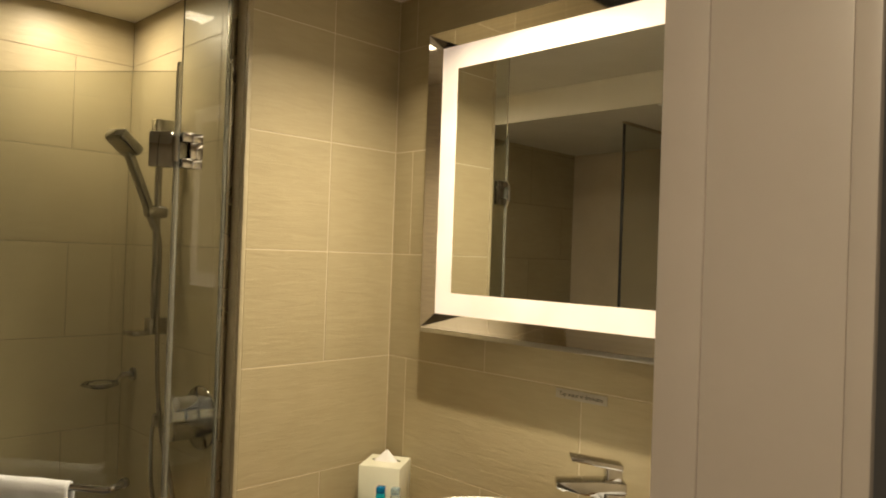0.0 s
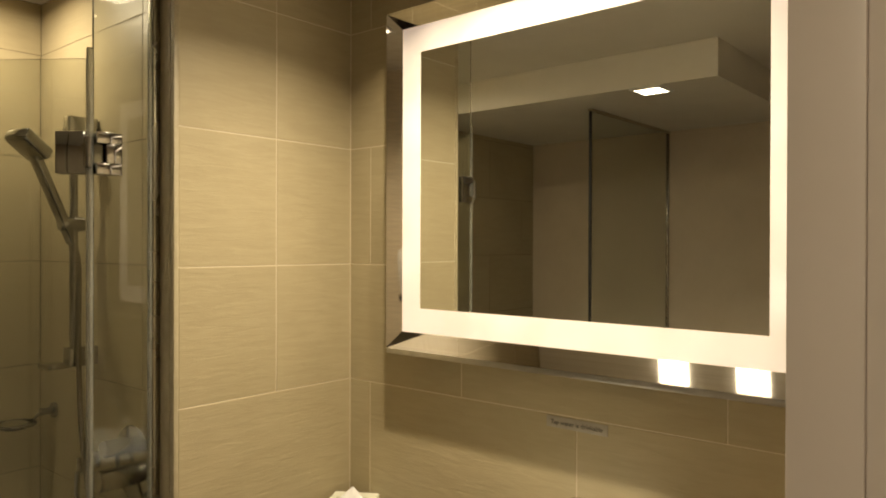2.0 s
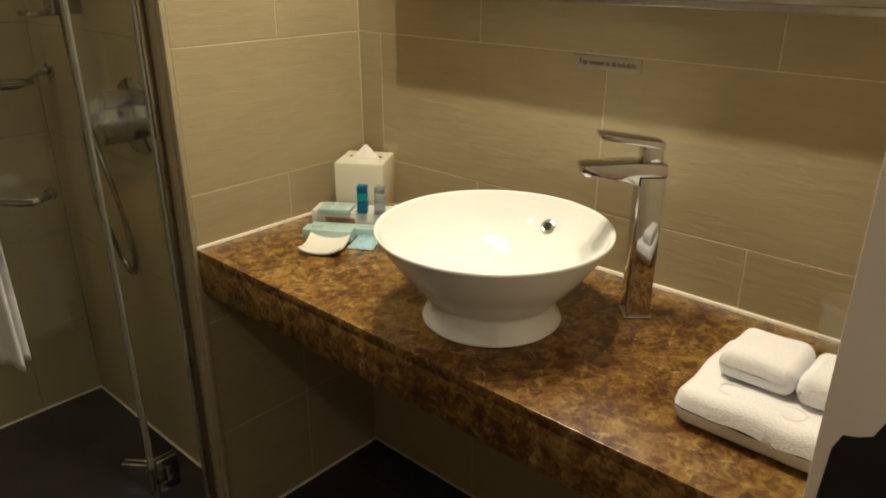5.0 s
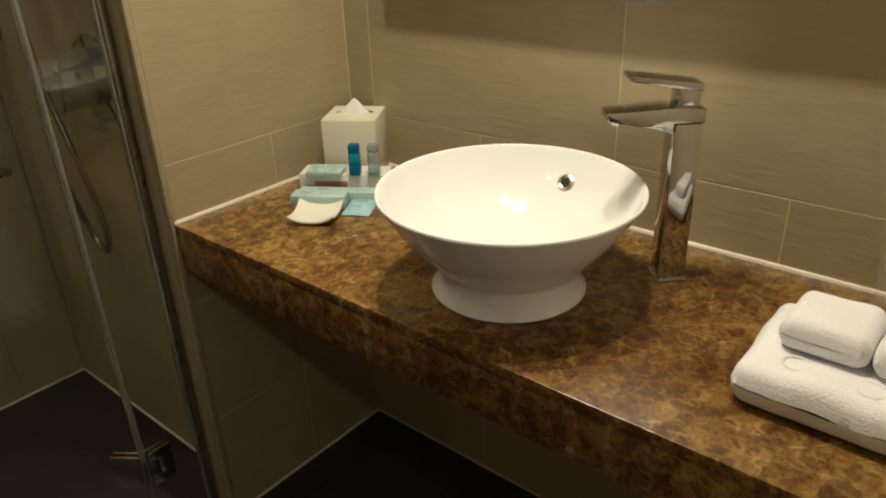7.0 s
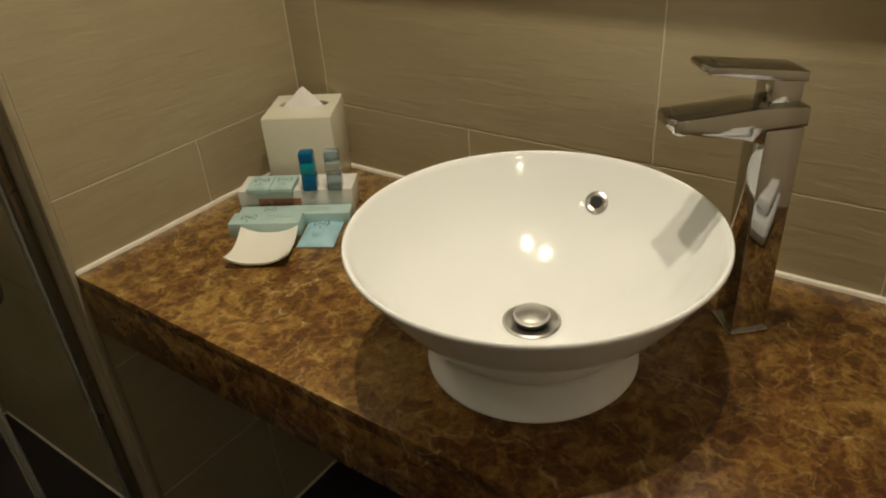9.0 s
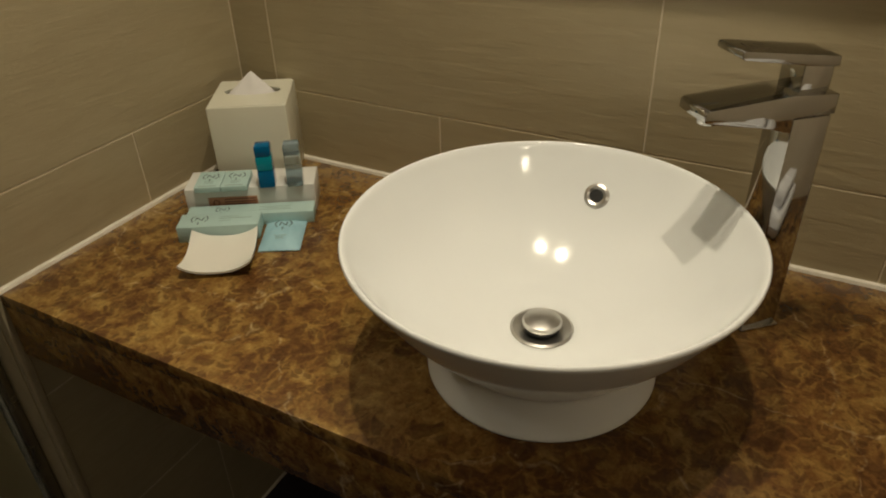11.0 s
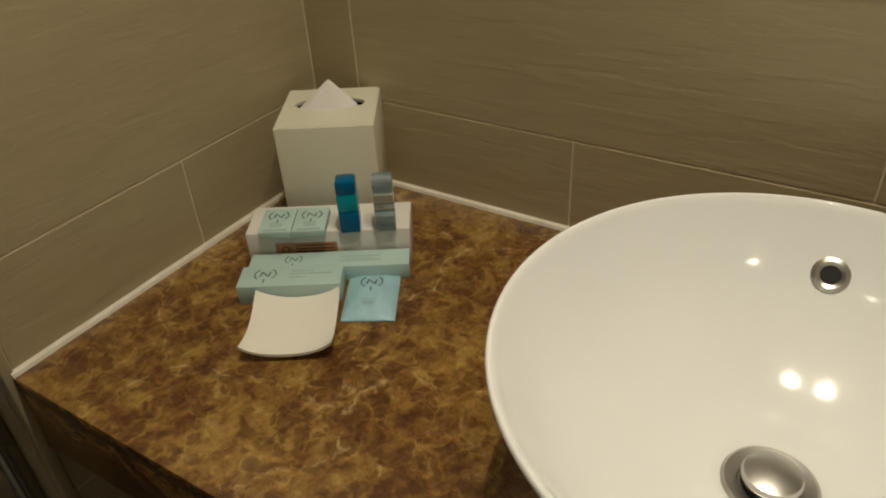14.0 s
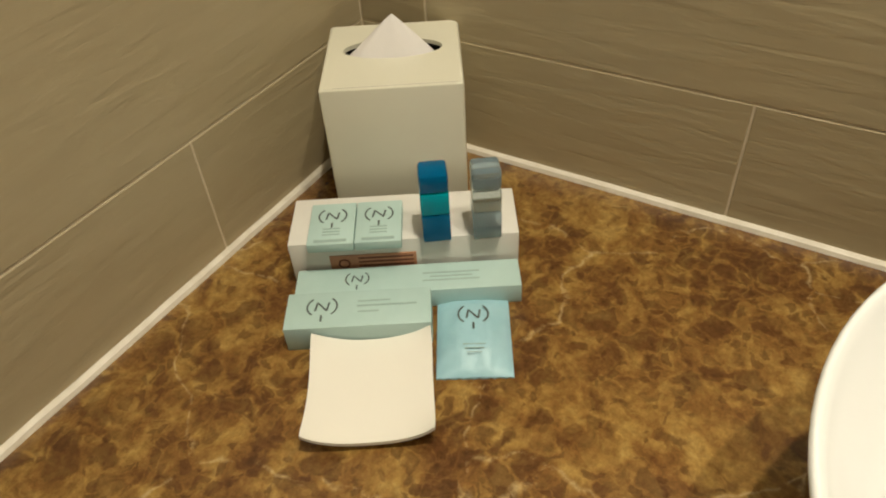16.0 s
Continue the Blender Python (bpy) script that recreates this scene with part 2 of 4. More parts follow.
def bm_lathe(profile, seg=64, bm=None, close=False):
    """Turns (radius, height) pairs round z."""
    made = bm or bmesh.new()
    rings = []
    for r, z in profile:
        if r < 1e-6:
            rings.append([made.verts.new((0, 0, z))])
        else:
            rings.append([made.verts.new((r * math.cos(2 * math.pi * k / seg), r * math.sin(2 * math.pi * k / seg), z)) for k in range(seg)])
    for a, b in zip(rings, rings[1:] + ([rings[0]] if close else [])):
        for k in range(seg):
            j = (k + 1) % seg
            quad = [a[k % len(a)], a[j % len(a)], b[j % len(b)], b[k % len(b)]]
            quad = [v for n, v in enumerate(quad) if v not in quad[:n]]
            if len(quad) > 2:
                made.faces.new(quad)
    bmesh.ops.recalc_face_normals(made, faces=made.faces)
    return made


def bm_tube(points, radius, seg=12, bm=None, cap=True):
    made = bm or bmesh.new()
    pts = [Vector(p) for p in points]
    rings, last = [], None
    for i, p in enumerate(pts):
        d = (pts[min(i + 1, len(pts) - 1)] - pts[max(i - 1, 0)]).normalized()
        if last is None:
            side = d.orthogonal().normalized()
        else:
            side = (last - d * last.dot(d)).normalized()
        last = side
        up = d.cross(side)
        rings.append([made.verts.new(p + radius * (side * math.cos(2 * math.pi * k / seg) + up * math.sin(2 * math.pi * k / seg))) for k in range(seg)])
    for a, b in zip(rings, rings[1:]):
        for k in range(seg):
            made.faces.new((a[k], a[(k + 1) % seg], b[(k + 1) % seg], b[k]))
    if cap:
        made.faces.new(list(reversed(rings[0])))
        made.faces.new(rings[-1])
    bmesh.ops.recalc_face_normals(made, faces=made.faces)
    return made


def spline(points, steps=8):
    """A smooth curve through the points."""
    p = [Vector(q) for q in points]
    p = [p[0] * 2 - p[1]] + p + [p[-1] * 2 - p[-2]]
    out = []
    for a, b, c, d in zip(p, p[1:], p[2:], p[3:]):
        for k in range(steps):
            t = k / steps
            out.append(0.5 * ((2 * b) + (c - a) * t + (2 * a - 5 * b + 4 * c - d) * t * t + (3 * b - a - 3 * c + d) * t ** 3))
    return out + [p[-2]]


def bm_prism(outline, x0, x1, bevel=0.0, bm=None):
    """An outline in y and z, drawn out along x."""
    made = bm or bmesh.new()
    a = [made.verts.new((x0, y, z)) for y, z in outline]
    b = [made.verts.new((x1, y, z)) for y, z in outline]
    made.faces.new(a), made.faces.new(list(reversed(b)))
    for k in range(len(a)):
        j = (k + 1) % len(a)
        made.faces.new((a[k], b[k], b[j], a[j]))
    bmesh.ops.recalc_face_normals(made, faces=made.faces)
    if bevel:
        bmesh.ops.bevel(made, geom=list(made.edges), offset=bevel, segments=2, affect="EDGES", profile=0.5)
    return made


def bm_cushion(sx, sy, h, nx=28, ny=28, edge=0.02, wobble=0.0, seed=0, sag=None):
    """A soft slab with rounded rims, standing on z = 0."""
    made = bmesh.new()

    def sheet(top):
        grid = []
        for i in range(nx + 1):
            row = []
            for j in range(ny + 1):
                u, v = i / nx, j / ny
                x, y = (u - 0.5) * sx, (v - 0.5) * sy
                ax, ay = max(0.0, abs(x) - sx / 2 + edge), max(0.0, abs(y) - sy / 2 + edge)
                out = math.hypot(ax, ay)
                if out > edge:
                    x -= math.copysign(ax * (1 - edge / out), x)
                    y -= math.copysign(ay * (1 - edge / out), y)
                fall = math.sqrt(max(0.0, 1 - min(1.0, out / edge) ** 2))
                z = h * 0.5 + (h * 0.5 if top else -h * 0.5) * fall
                w = noise.noise(Vector((x * 22 + seed, y * 22, seed * 3.1 + (4 if top else 0)))) * wobble
                row.append(made.verts.new((x + w * 0.6, y + w * 0.6, max(0.0, z + (w if top else 0) + (sag(u, v) if sag else 0)))))
            grid.append(row)
        return grid
    for top in (True, False):
        g = sheet(top)
        for i in range(nx):
            for j in range(ny):
                q = (g[i][j], g[i + 1][j], g[i + 1][j + 1], g[i][j + 1])
                made.faces.new(q if top else tuple(reversed(q)))
    bmesh.ops.remove_doubles(made, verts=made.verts, dist=0.0006)
    bmesh.ops.recalc_face_normals(made, faces=made.faces)
    return made


def moved(bm, m):
    bmesh.ops.transform(bm, matrix=m, verts=bm.verts)
    return bm


def mesh_from(name, bm, material, smooth=False):
    me = bpy.data.meshes.new(name)
    bm.to_mesh(me)
    bm.free()
    me.materials.append(material)
    if smooth:
        me.shade_smooth()
        if smooth != "all":
            me.set_sharp_from_angle(angle=radians(35))
    return me


def part(name, bm, material, parent, label="", smooth=True):
    ob = new(name, mesh_from(name, bm, material, smooth))
    ob.parent = parent
    return tagged(ob, label)


def solid(name, bm, material, label, category, kind="", group="", smooth=True, at=None):
    ob = new(name, mesh_from(name, bm, material, smooth))
    if at is not None:
        ob.matrix_world = at
    return tagged(ob, label, category, group, kind)


def thing(name, at, label, category, group="", kind=""):
    ob = new(name)
    ob.empty_display_size = 0.05
    ob.matrix_world = at
    return tagged(ob, label, category, group, kind)


def text_bm(words, size):
    cu = bpy.data.curves.new("words", "FONT")
    cu.body, cu.size, cu.extrude, cu.align_x, cu.align_y = words, size, 0.0003, "CENTER", "CENTER"
    ob = new("words", cu)
    bpy.context.view_layer.update()
    me = bpy.data.meshes.new_from_object(ob.evaluated_get(bpy.context.evaluated_depsgraph_get()))
    bpy.data.objects.remove(ob)
    bm = bmesh.new()
    bm.from_mesh(me)
    bpy.data.meshes.remove(me)
    return bm

# ---- the room's shell ----
EAST, NORTH, NIB, SHOWER_E, BACK, WEST = 1.80, 2.10, 1.30, 1.362, 2.955, -0.43
GLASS_Y, HINGE_X, SOUTH_IN, SOUTH_OUT, JAMB = 2.16, 1.157, 0.814, 0.640, 0.990
HIGH, LOW = 2.25, 2.12
BED, FLOOR_Z, TRAY_Z = 0.0008, 0.018, 0.042


def slab(name, x0, x1, y0, y1, z0, z1, material, label, category="wall"):
    return solid(name, bm_box(x0, x1, y0, y1, z0, z1), material, label, category, "structure", smooth=False)


floor = slab("floor", WEST - 0.1, 1.95, -1.3, 3.05, -0.1, FLOOR_Z - 0.002, FLOOR_GROUT, "dark tiled bathroom floor with narrow dark joints", "floor")
wall_east = slab("wall_east", EAST + BED, 1.95, SOUTH_OUT, NORTH + 0.05, 0, HIGH, GROUT, "beige tiled wall behind the washbasin")
wall_north = slab("wall_north", NIB + 0.004, 1.95, NORTH + BED, GLASS_Y + 0.03, 0, HIGH, GROUT, "short beige tiled wall beside the shower")
wall_shower_east = slab("wall_shower_east", SHOWER_E + BED, 1.95, GLASS_Y + 0.031, 3.05, 0, HIGH, DARK_GROUT, "beige tiled shower wall with the mixer")
wall_shower_back = slab("wall_shower_back", WEST - 0.1, SHOWER_E, BACK + BED, 3.05, 0, HIGH, DARK_GROUT, "beige tiled back wall of the shower")
wall_west = slab("wall_west", WEST - 0.1, WEST, SOUTH_IN, BACK, 0, HIGH, PAINT, "plain cream painted bathroom wall")
wall_south = slab("wall_south", JAMB + 0.03, EAST, SOUTH_OUT + 0.01, SOUTH_IN - 0.002, 0, HIGH, PAINT, "cream painted wall at the bathroom door")
wall_south_west = slab("wall_south_west", WEST - 0.1, 0.17, SOUTH_OUT + 0.01, SOUTH_IN - 0.002, 0, HIGH, PAINT, "cream painted wall at the bathroom door")
wall_over_door = slab("wall_over_door", 0.17, JAMB + 0.03, SOUTH_OUT + 0.01, SOUTH_IN - 0.002, 2.08, HIGH, PAINT, "cream painted wall above the doorway")
wall_corridor_north = slab("wall_corridor_north", JAMB + 0.0125, 1.5, SOUTH_OUT, SOUTH_OUT + 0.0098, 0, HIGH, GREY_PAINT, "grey painted corridor wall beside the door")
wall_corridor_east = slab("wall_corridor_east", 1.5, 1.6, -1.3, SOUTH_OUT, 0, HIGH, GREY_PAINT, "grey painted corridor wall")
wall_corridor_west = slab("wall_corridor_west", WEST - 0.1, WEST, -1.3, SOUTH_OUT, 0, HIGH, PAINT, "cream painted corridor wall")
wall_corridor_south = slab("wall_corridor_south", WEST - 0.1, 1.6, -1.4, -1.3, 0, HIGH, PAINT, "cream painted corridor wall")
ceiling = slab("ceiling", WEST - 0.1, 1.95, -1.4, 3.05, HIGH, HIGH + 0.1, CEILING_PAINT, "plain white painted ceiling", "ceiling")
ceiling_soffit = slab("ceiling_soffit", WEST, 0.6, 1.55, BACK, LOW, HIGH - 0.001, CEILING_PAINT, "dropped white soffit over the toilet and shower", "ceiling")

shower_floor = solid("floor_shower", bm_box(WEST, SHOWER_E, GLASS_Y - 0.02, BACK, FLOOR_Z, TRAY_Z, 0.003), FLOOR_TILE, "dark raised shower floor", "floor", "structure")

# door lining on the doorway's east side, with stops and a strike plate
door_frame = thing("door_frame", pose(0, 0, 0), "cream painted wooden door frame with a dark strike plate", "door frame", kind="structure")


def lining(x, way):
    part("lining", bm_box(*sorted((x + way * 0.0012, x + way * 0.04)), 0.6575, 0.7725, 0, 2.05, 0.0015), JAMB_PAINT, door_frame)
    part("inner_casing", bm_box(*sorted((x, x + way * 0.075)), 0.773, SOUTH_IN + 0.002, 0, 2.09, 0.0012), JAMB_PAINT, door_frame)
    part("outer_casing", bm_box(*sorted((x, x + way * 0.012)), 0.638, 0.657, 0, 2.09, 0.0012), JAMB_PAINT, door_frame)


lining(JAMB, 1)
lining(0.2, -1)
part("head_lining", bm_box(0.2, JAMB, 0.66, 0.77, 2.052, 2.09, 0.002), JAMB_PAINT, door_frame)
strike = part("strike_plate", bm_box(JAMB - 0.0012, JAMB + 0.0025, 0.711, 0.769, 0.99, 1.139, 0.001), BLACK, door_frame, "black worn strike plate")
lip = bmesh.new()
edge_pts = [(0.774, 0.99), (0.80, 0.985), (0.8095, 1.0), (0.809, 1.08), (0.8075, 1.114), (0.804, 1.124), (0.797, 1.126), (0.79, 1.130), (0.786, 1.141), (0.774, 1.143)]
bm_prism(edge_pts, JAMB - 0.0012, JAMB + 0.002, 0, lip)
part("strike_lip", lip, BLACK, door_frame, "chipped black lip of the strike plate", smooth=False)
part("latch_hole", bm_box(JAMB - 0.0022, JAMB + 0.001, 0.733, 0.758, 1.02, 1.085, 0.001), BRUSHED, door_frame)

# tile and nib trims
part("edge_trim", bm_box(NIB, NIB + 0.012, NORTH - 0.003, NORTH + 0.012, 0, HIGH, 0.002), TRIM, wall_north, "beige tile edge trim")
part("side_trim", bm_box(NIB - 0.001, NIB + 0.006, NORTH + 0.013, GLASS_Y + 0.03, 0, HIGH, 0.002), TRIM, wall_north, "beige side trim")

# ---- vanity ----
COUNTER_Z, COUNTER_F = 0.782, 1.308
worktop = thing("worktop", pose(1.55, 1.45, COUNTER_Z), "polished dark brown marble vanity top with tan veins", "worktop")
top_bm = bm_box(COUNTER_F - 1.55, EAST - 1.55, SOUTH_IN - 1.45, NORTH - 1.45, -0.02, 0, 0.0015)
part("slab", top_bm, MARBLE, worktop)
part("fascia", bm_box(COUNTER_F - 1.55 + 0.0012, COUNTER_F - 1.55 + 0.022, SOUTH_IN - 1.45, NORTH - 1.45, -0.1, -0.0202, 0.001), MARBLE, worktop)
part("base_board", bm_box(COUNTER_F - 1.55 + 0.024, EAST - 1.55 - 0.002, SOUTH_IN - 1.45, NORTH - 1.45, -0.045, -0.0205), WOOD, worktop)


def bead(x0, y0, x1, y1, z, r, name="sealant_bead"):
    """A rounded line of sealant, slightly uneven."""
    n = max(8, int(math.hypot(x1 - x0, y1 - y0) / 0.03))
    pts = []
    for k in range(n + 1):
        t = k / n
        w = 0.0006 * noise.noise(Vector((x0 + t * 9, y0 + t * 7, z * 5)))
        pts.append((x0 + (x1 - x0) * t + w, y0 + (y1 - y0) * t + w, z + w))
    return bm_tube(pts, r, 8)


tagged(solid("counter_sealant", bead(EAST - 0.001, SOUTH_IN, EAST - 0.001, NORTH, COUNTER_Z - 0.0005, 0.006), CAULK, "white sealant line behind the vanity top", "sealant", "structure"))
tagged(solid("counter_sealant", bead(COUNTER_F, NORTH - 0.001, EAST, NORTH - 0.001, COUNTER_Z - 0.0005, 0.006), CAULK, "white sealant line beside the vanity top", "sealant", "structure"))
for bx0, by0, bx1, by1, bz in ((EAST - 0.001, SOUTH_IN, EAST - 0.001, NORTH, FLOOR_Z), (NIB, NORTH - 0.001, EAST, NORTH - 0.001, FLOOR_Z), (SHOWER_E - 0.001, GLASS_Y, SHOWER_E - 0.001, BACK, TRAY_Z), (WEST, BACK - 0.001, SHOWER_E, BACK - 0.001, TRAY_Z)):
    solid("floor_sealant", bead(bx0, by0, bx1, by1, bz + 0.001, 0.004), CAULK, "pale sealant line at the foot of the wall", "sealant", "structure")


def washbasin(x, y):
    t = thing("washbasin", pose(x, y, COUNTER_Z), "round white ceramic vessel basin on a flared foot", "washbasin")
    outer = [(0.118, 0.0), (0.1212, 0.002), (0.1212, 0.005), (0.118, 0.011), (0.1135, 0.021), (0.1105, 0.033), (0.1098, 0.041), (0.112, 0.0455),
             (0.119, 0.053), (0.132, 0.0675), (0.149, 0.0875), (0.167, 0.11), (0.183, 0.134), (0.1955, 0.1535), (0.2002, 0.161), (0.2012, 0.1638), (0.2002, 0.1662), (0.1985, 0.1668), (0.1968, 0.1658)]
    inner = [(0.1945, 0.1625), (0.187, 0.149), (0.1745, 0.129), (0.161, 0.1105), (0.143, 0.0925), (0.121, 0.076), (0.099, 0.0625), (0.079, 0.053), (0.06, 0.0475), (0.046, 0.0453), (0.04, 0.0445)]
    inner = [(q.x, q.z) for q in spline([(r, 0, z) for r, z in inner], 5)] + [(0.0345, 0.0425), (0.031, 0.041), (0.0, 0.041)]
    outer = [(q.x, q.z) for q in spline([(r, 0, z) for r, z in outer], 3)]
    part("bowl", bm_lathe(outer + inner, 96), CERAMIC, t, smooth="all")
    drain = part("drain", moved(bm_lathe([(0.0, 0.0), (0.033, 0.0), (0.0335, 0.002), (0.031, 0.0035), (0.022, 0.0015), (0.021, -0.001), (0.0, -0.001)], 48), pose(0, 0, 0.0415)), SATIN, t, "brushed steel waste flange")
    part("seal_ring", moved(bm_lathe([(0.0, 0.0), (0.0185, 0.0), (0.0195, 0.003), (0.0185, 0.006), (0.0, 0.006)], 40), pose(0, 0, 0.0435)), BLACK, drain, "black rubber ring")
    part("plug", moved(bm_lathe([(0.0, 0.0), (0.0205, 0.0), (0.021, 0.002), (0.0195, 0.005), (0.012, 0.0078), (0.0, 0.0085)], 40), pose(0, 0, 0.0495)), SATIN, drain, "domed steel pop-up plug")
    a = math.atan2(0.001, 0.17)
    tilt = pose(0.1668 * math.cos(a), 0.1668 * math.sin(a), 0.1180, 0, 0, math.degrees(a)) @ pose(0, 0, 0, 0, -53, 0)
    ring = part("overflow", moved(bm_lathe([(0.0076, -0.001), (0.0082, 0.0022), (0.0112, 0.0034), (0.0145, 0.002), (0.0155, -0.001)], 32), tilt), SATIN, t, "chrome overflow ring")
    # no opening is cut: a black disc paints in its shaded depth
    part("overflow_hole", moved(bm_lathe([(0.0, 0.0016), (0.0078, 0.0016), (0.0078, -0.003), (0.0, -0.003)], 24), tilt), BLACK, ring)
    return t


washbasin(1.497, 1.442)


def basin_tap(x, y, angle):
    """A tall square mixer; its spout points along local x."""
    t = thing("basin_tap", pose(x, y, COUNTER_Z, 0, 0, angle), "tall square chrome basin mixer tap", "tap")
    w = 0.0208
    part("body", bm_box(-w, w, -w, w, 0.003, 0.254, 0.0022), CHROME, t)
    part("base_plate", bm_box(-w - 0.003, w + 0.003, -w - 0.003, w + 0.003, 0.0005, 0.004, 0.001), CHROME, t)
    spout = [(-0.0215, 0.2555), (-0.0215, 0.2755), (0.030, 0.2785), (0.113, 0.2740), (0.117, 0.2715), (0.117, 0.2625), (0.113, 0.261), (0.045, 0.2475), (0.0222, 0.240), (0.0222, 0.2555)]
    bm = bmesh.new()
    bm_prism(spout, -0.0226, 0.0226, 0.0012, bm)
    moved(bm, Matrix(((0, 1, 0, 0), (1, 0, 0, 0), (0, 0, 1, 0), (0, 0, 0, 1))))
    bmesh.ops.recalc_face_normals(bm, faces=bm.faces)
    s = part("spout", bm, CHROME, t)
    part("aerator", moved(bm_lathe([(0.0, 0.0), (0.0095, 0.0), (0.0105, 0.002), (0.0105, 0.008), (0.0, 0.008)], 24), pose(0.099, 0, 0.253)), CHROME, s)
    part("cartridge_cap", bm_box(-0.0135, 0.019, -0.0165, 0.0165, 0.276, 0.3050, 0.002), CHROME, t)
    lever = [(-0.0145, 0.3010), (-0.0145, 0.3110), (0.0, 0.3132), (0.086, 0.3250), (0.089, 0.3235), (0.089, 0.3190), (0.086, 0.3167), (0.02, 0.3053)]
    bm = bmesh.new()
    bm_prism(lever, -0.0205, 0.0205, 0.0010, bm)
    moved(bm, Matrix(((0, 1, 0, 0), (1, 0, 0, 0), (0, 0, 1, 0), (0, 0, 0, 1))))
    bmesh.ops.recalc_face_normals(bm, faces=bm.faces)
    l = part("lever", bm, CHROME, t)
    part("lever_mark", moved(bm_box(-0.011, 0.011, -0.008, 0.008, -0.0004, 0.0006, 0.0003), pose(0.063, 0, 0.3219, 0, -7.8, 0)), BRUSHED, l)
    return t


basin_tap(1.6695, 1.2555, 132)


# ---- mirror with a lit frosted border ----
MX, MY0, MY1, MZ0, MZ1 = 1.772, 0.993, 1.885, 1.342, 2.066
mirror = thing("mirror", pose(1.80, 1.438, 1.70), "rectangular mirror with a lit frosted border in a steel frame", "mirror")
mirror_off = Matrix.Translation((-1.80, -1.438, -1.70))


def mirror_part(name, bm, material, label="", smooth=True):
    return part(name, moved(bm, mirror_off), material, mirror, label, smooth)


part_pane = mirror_part("mirror_glass", bm_box(MX, MX + 0.004, MY0 + 0.055, MY1 - 0.057, MZ0 + 0.058, MZ1 - 0.062), MIRROR, "silvered mirror glass", False)
for y0, y1, z0, z1 in ((MY0, MY1, MZ0, MZ0 + 0.058), (MY0, MY1, MZ1 - 0.062, MZ1), (MY0, MY0 + 0.055, MZ0 + 0.058, MZ1 - 0.062), (MY1 - 0.057, MY1, MZ0 + 0.058, MZ1 - 0.062)):
    mirror_part("lit_border", bm_box(MX - 0.0005, MX + 0.004, y0, y1, z0, z1), GLOW, "glowing frosted border", False)
FW = 0.033


def frame_side(name, a, b, c, d):
    """One splayed side: inner edge a to b lies at the glass, outer edge d to c stands proud of it."""
    bm = bmesh.new()
    xi, xo, wall = MX - 0.001, MX - 0.034, EAST - 0.001
    v = [bm.verts.new(p) for p in ((xi, *a), (xi, *b), (xo, *c), (xo, *d), (wall, *a), (wall, *b), (wall, *c), (wall, *d))]
    for f in ((0, 1, 2, 3), (7, 6, 5, 4), (0, 4, 5, 1), (1, 5, 6, 2), (2, 6, 7, 3), (3, 7, 4, 0)):
        bm.faces.new([v[k] for k in f])
    bmesh.ops.recalc_face_normals(bm, faces=bm.faces)
    mirror_part(name, bm, FRAME_STEEL, "", False)


il, ir, ib, it = MY1, MY0, MZ0, MZ1
ol, orr, ob_, ot = MY1 + 0.022, MY0 - 0.022, MZ0 - 0.038, MZ1 + FW
frame_side("frame_bottom", (ir, ib), (il, ib), (ol, ob_), (orr, ob_))
mirror_part("frame_lip", bm_box(MX - 0.0338, EAST - 0.001, MY0 - 0.021, MY1 + 0.021, ob_ - 0.012, ob_ - 0.0003, 0.002), SATIN, "satin steel lower lip")
frame_side("frame_top", (ir, it), (il, it), (ol, ot), (orr, ot))
frame_side("frame_side", (il, ib), (il, it), (ol, ot), (ol, ob_))
frame_side("frame_side", (ir, ib), (ir, it), (orr, ot), (orr, ob_))

# ---- sign ----
sign = thing("wall_sign", pose(EAST, 1.425, 1.185, 90, 0, -90), "small grey plate with dark lettering on the tiles", "sign")
part("plate", bm_box(-0.07, 0.07, -0.0115, 0.0115, 0.0002, 0.0022, 0.0006), SIGN, sign)
part("lettering", moved(text_bm("Tap water is drinkable", 0.0132), pose(0, 0, 0.0027)), SIGN_PRINT, sign, "dark printed words", False)

# ---- things on the vanity ----
KIT = pose(1.560, 2.018, COUNTER_Z, 0, 0, -58.3)


def mark(w, material, parent, m):
    """The printed mark: two brackets and a slanting stroke, drawn as bars."""
    bm = bmesh.new()
    for side in (-1, 1):
        pts = [(side * 0.55 * math.cos(k * 0.22 - 0.88) * w, 0.50 * math.sin(k * 0.22 - 0.88) * w, 0) for k in range(9)]
        bm_tube(pts, w * 0.038, 6, bm)
    for p, q in (((-0.25, -0.20), (-0.18, 0.21)), ((-0.18, 0.21), (0.18, -0.21)), ((0.18, -0.21), (0.25, 0.20)), ((0.0, -0.42), (0.0, -0.72))):
        bm_tube([(p[0] * w, p[1] * w, 0), (q[0] * w, q[1] * w, 0)], w * 0.04, 6, bm)
    moved(bm, Matrix.Diagonal((1, 1, 0.12, 1)))
    part("printed_mark", moved(bm, m), material, parent, "dark grey printed mark")


def bars(rows, parent, material, name="printed_lines"):
    bm = bmesh.new()
    for x, y, z, w, h in rows:
        bm_box(x - w / 2, x + w / 2, y - h / 2, y + h / 2, z, z + 0.00025, 0, 2, bm)
    part(name, bm, material, parent, "faint printed lines", False)


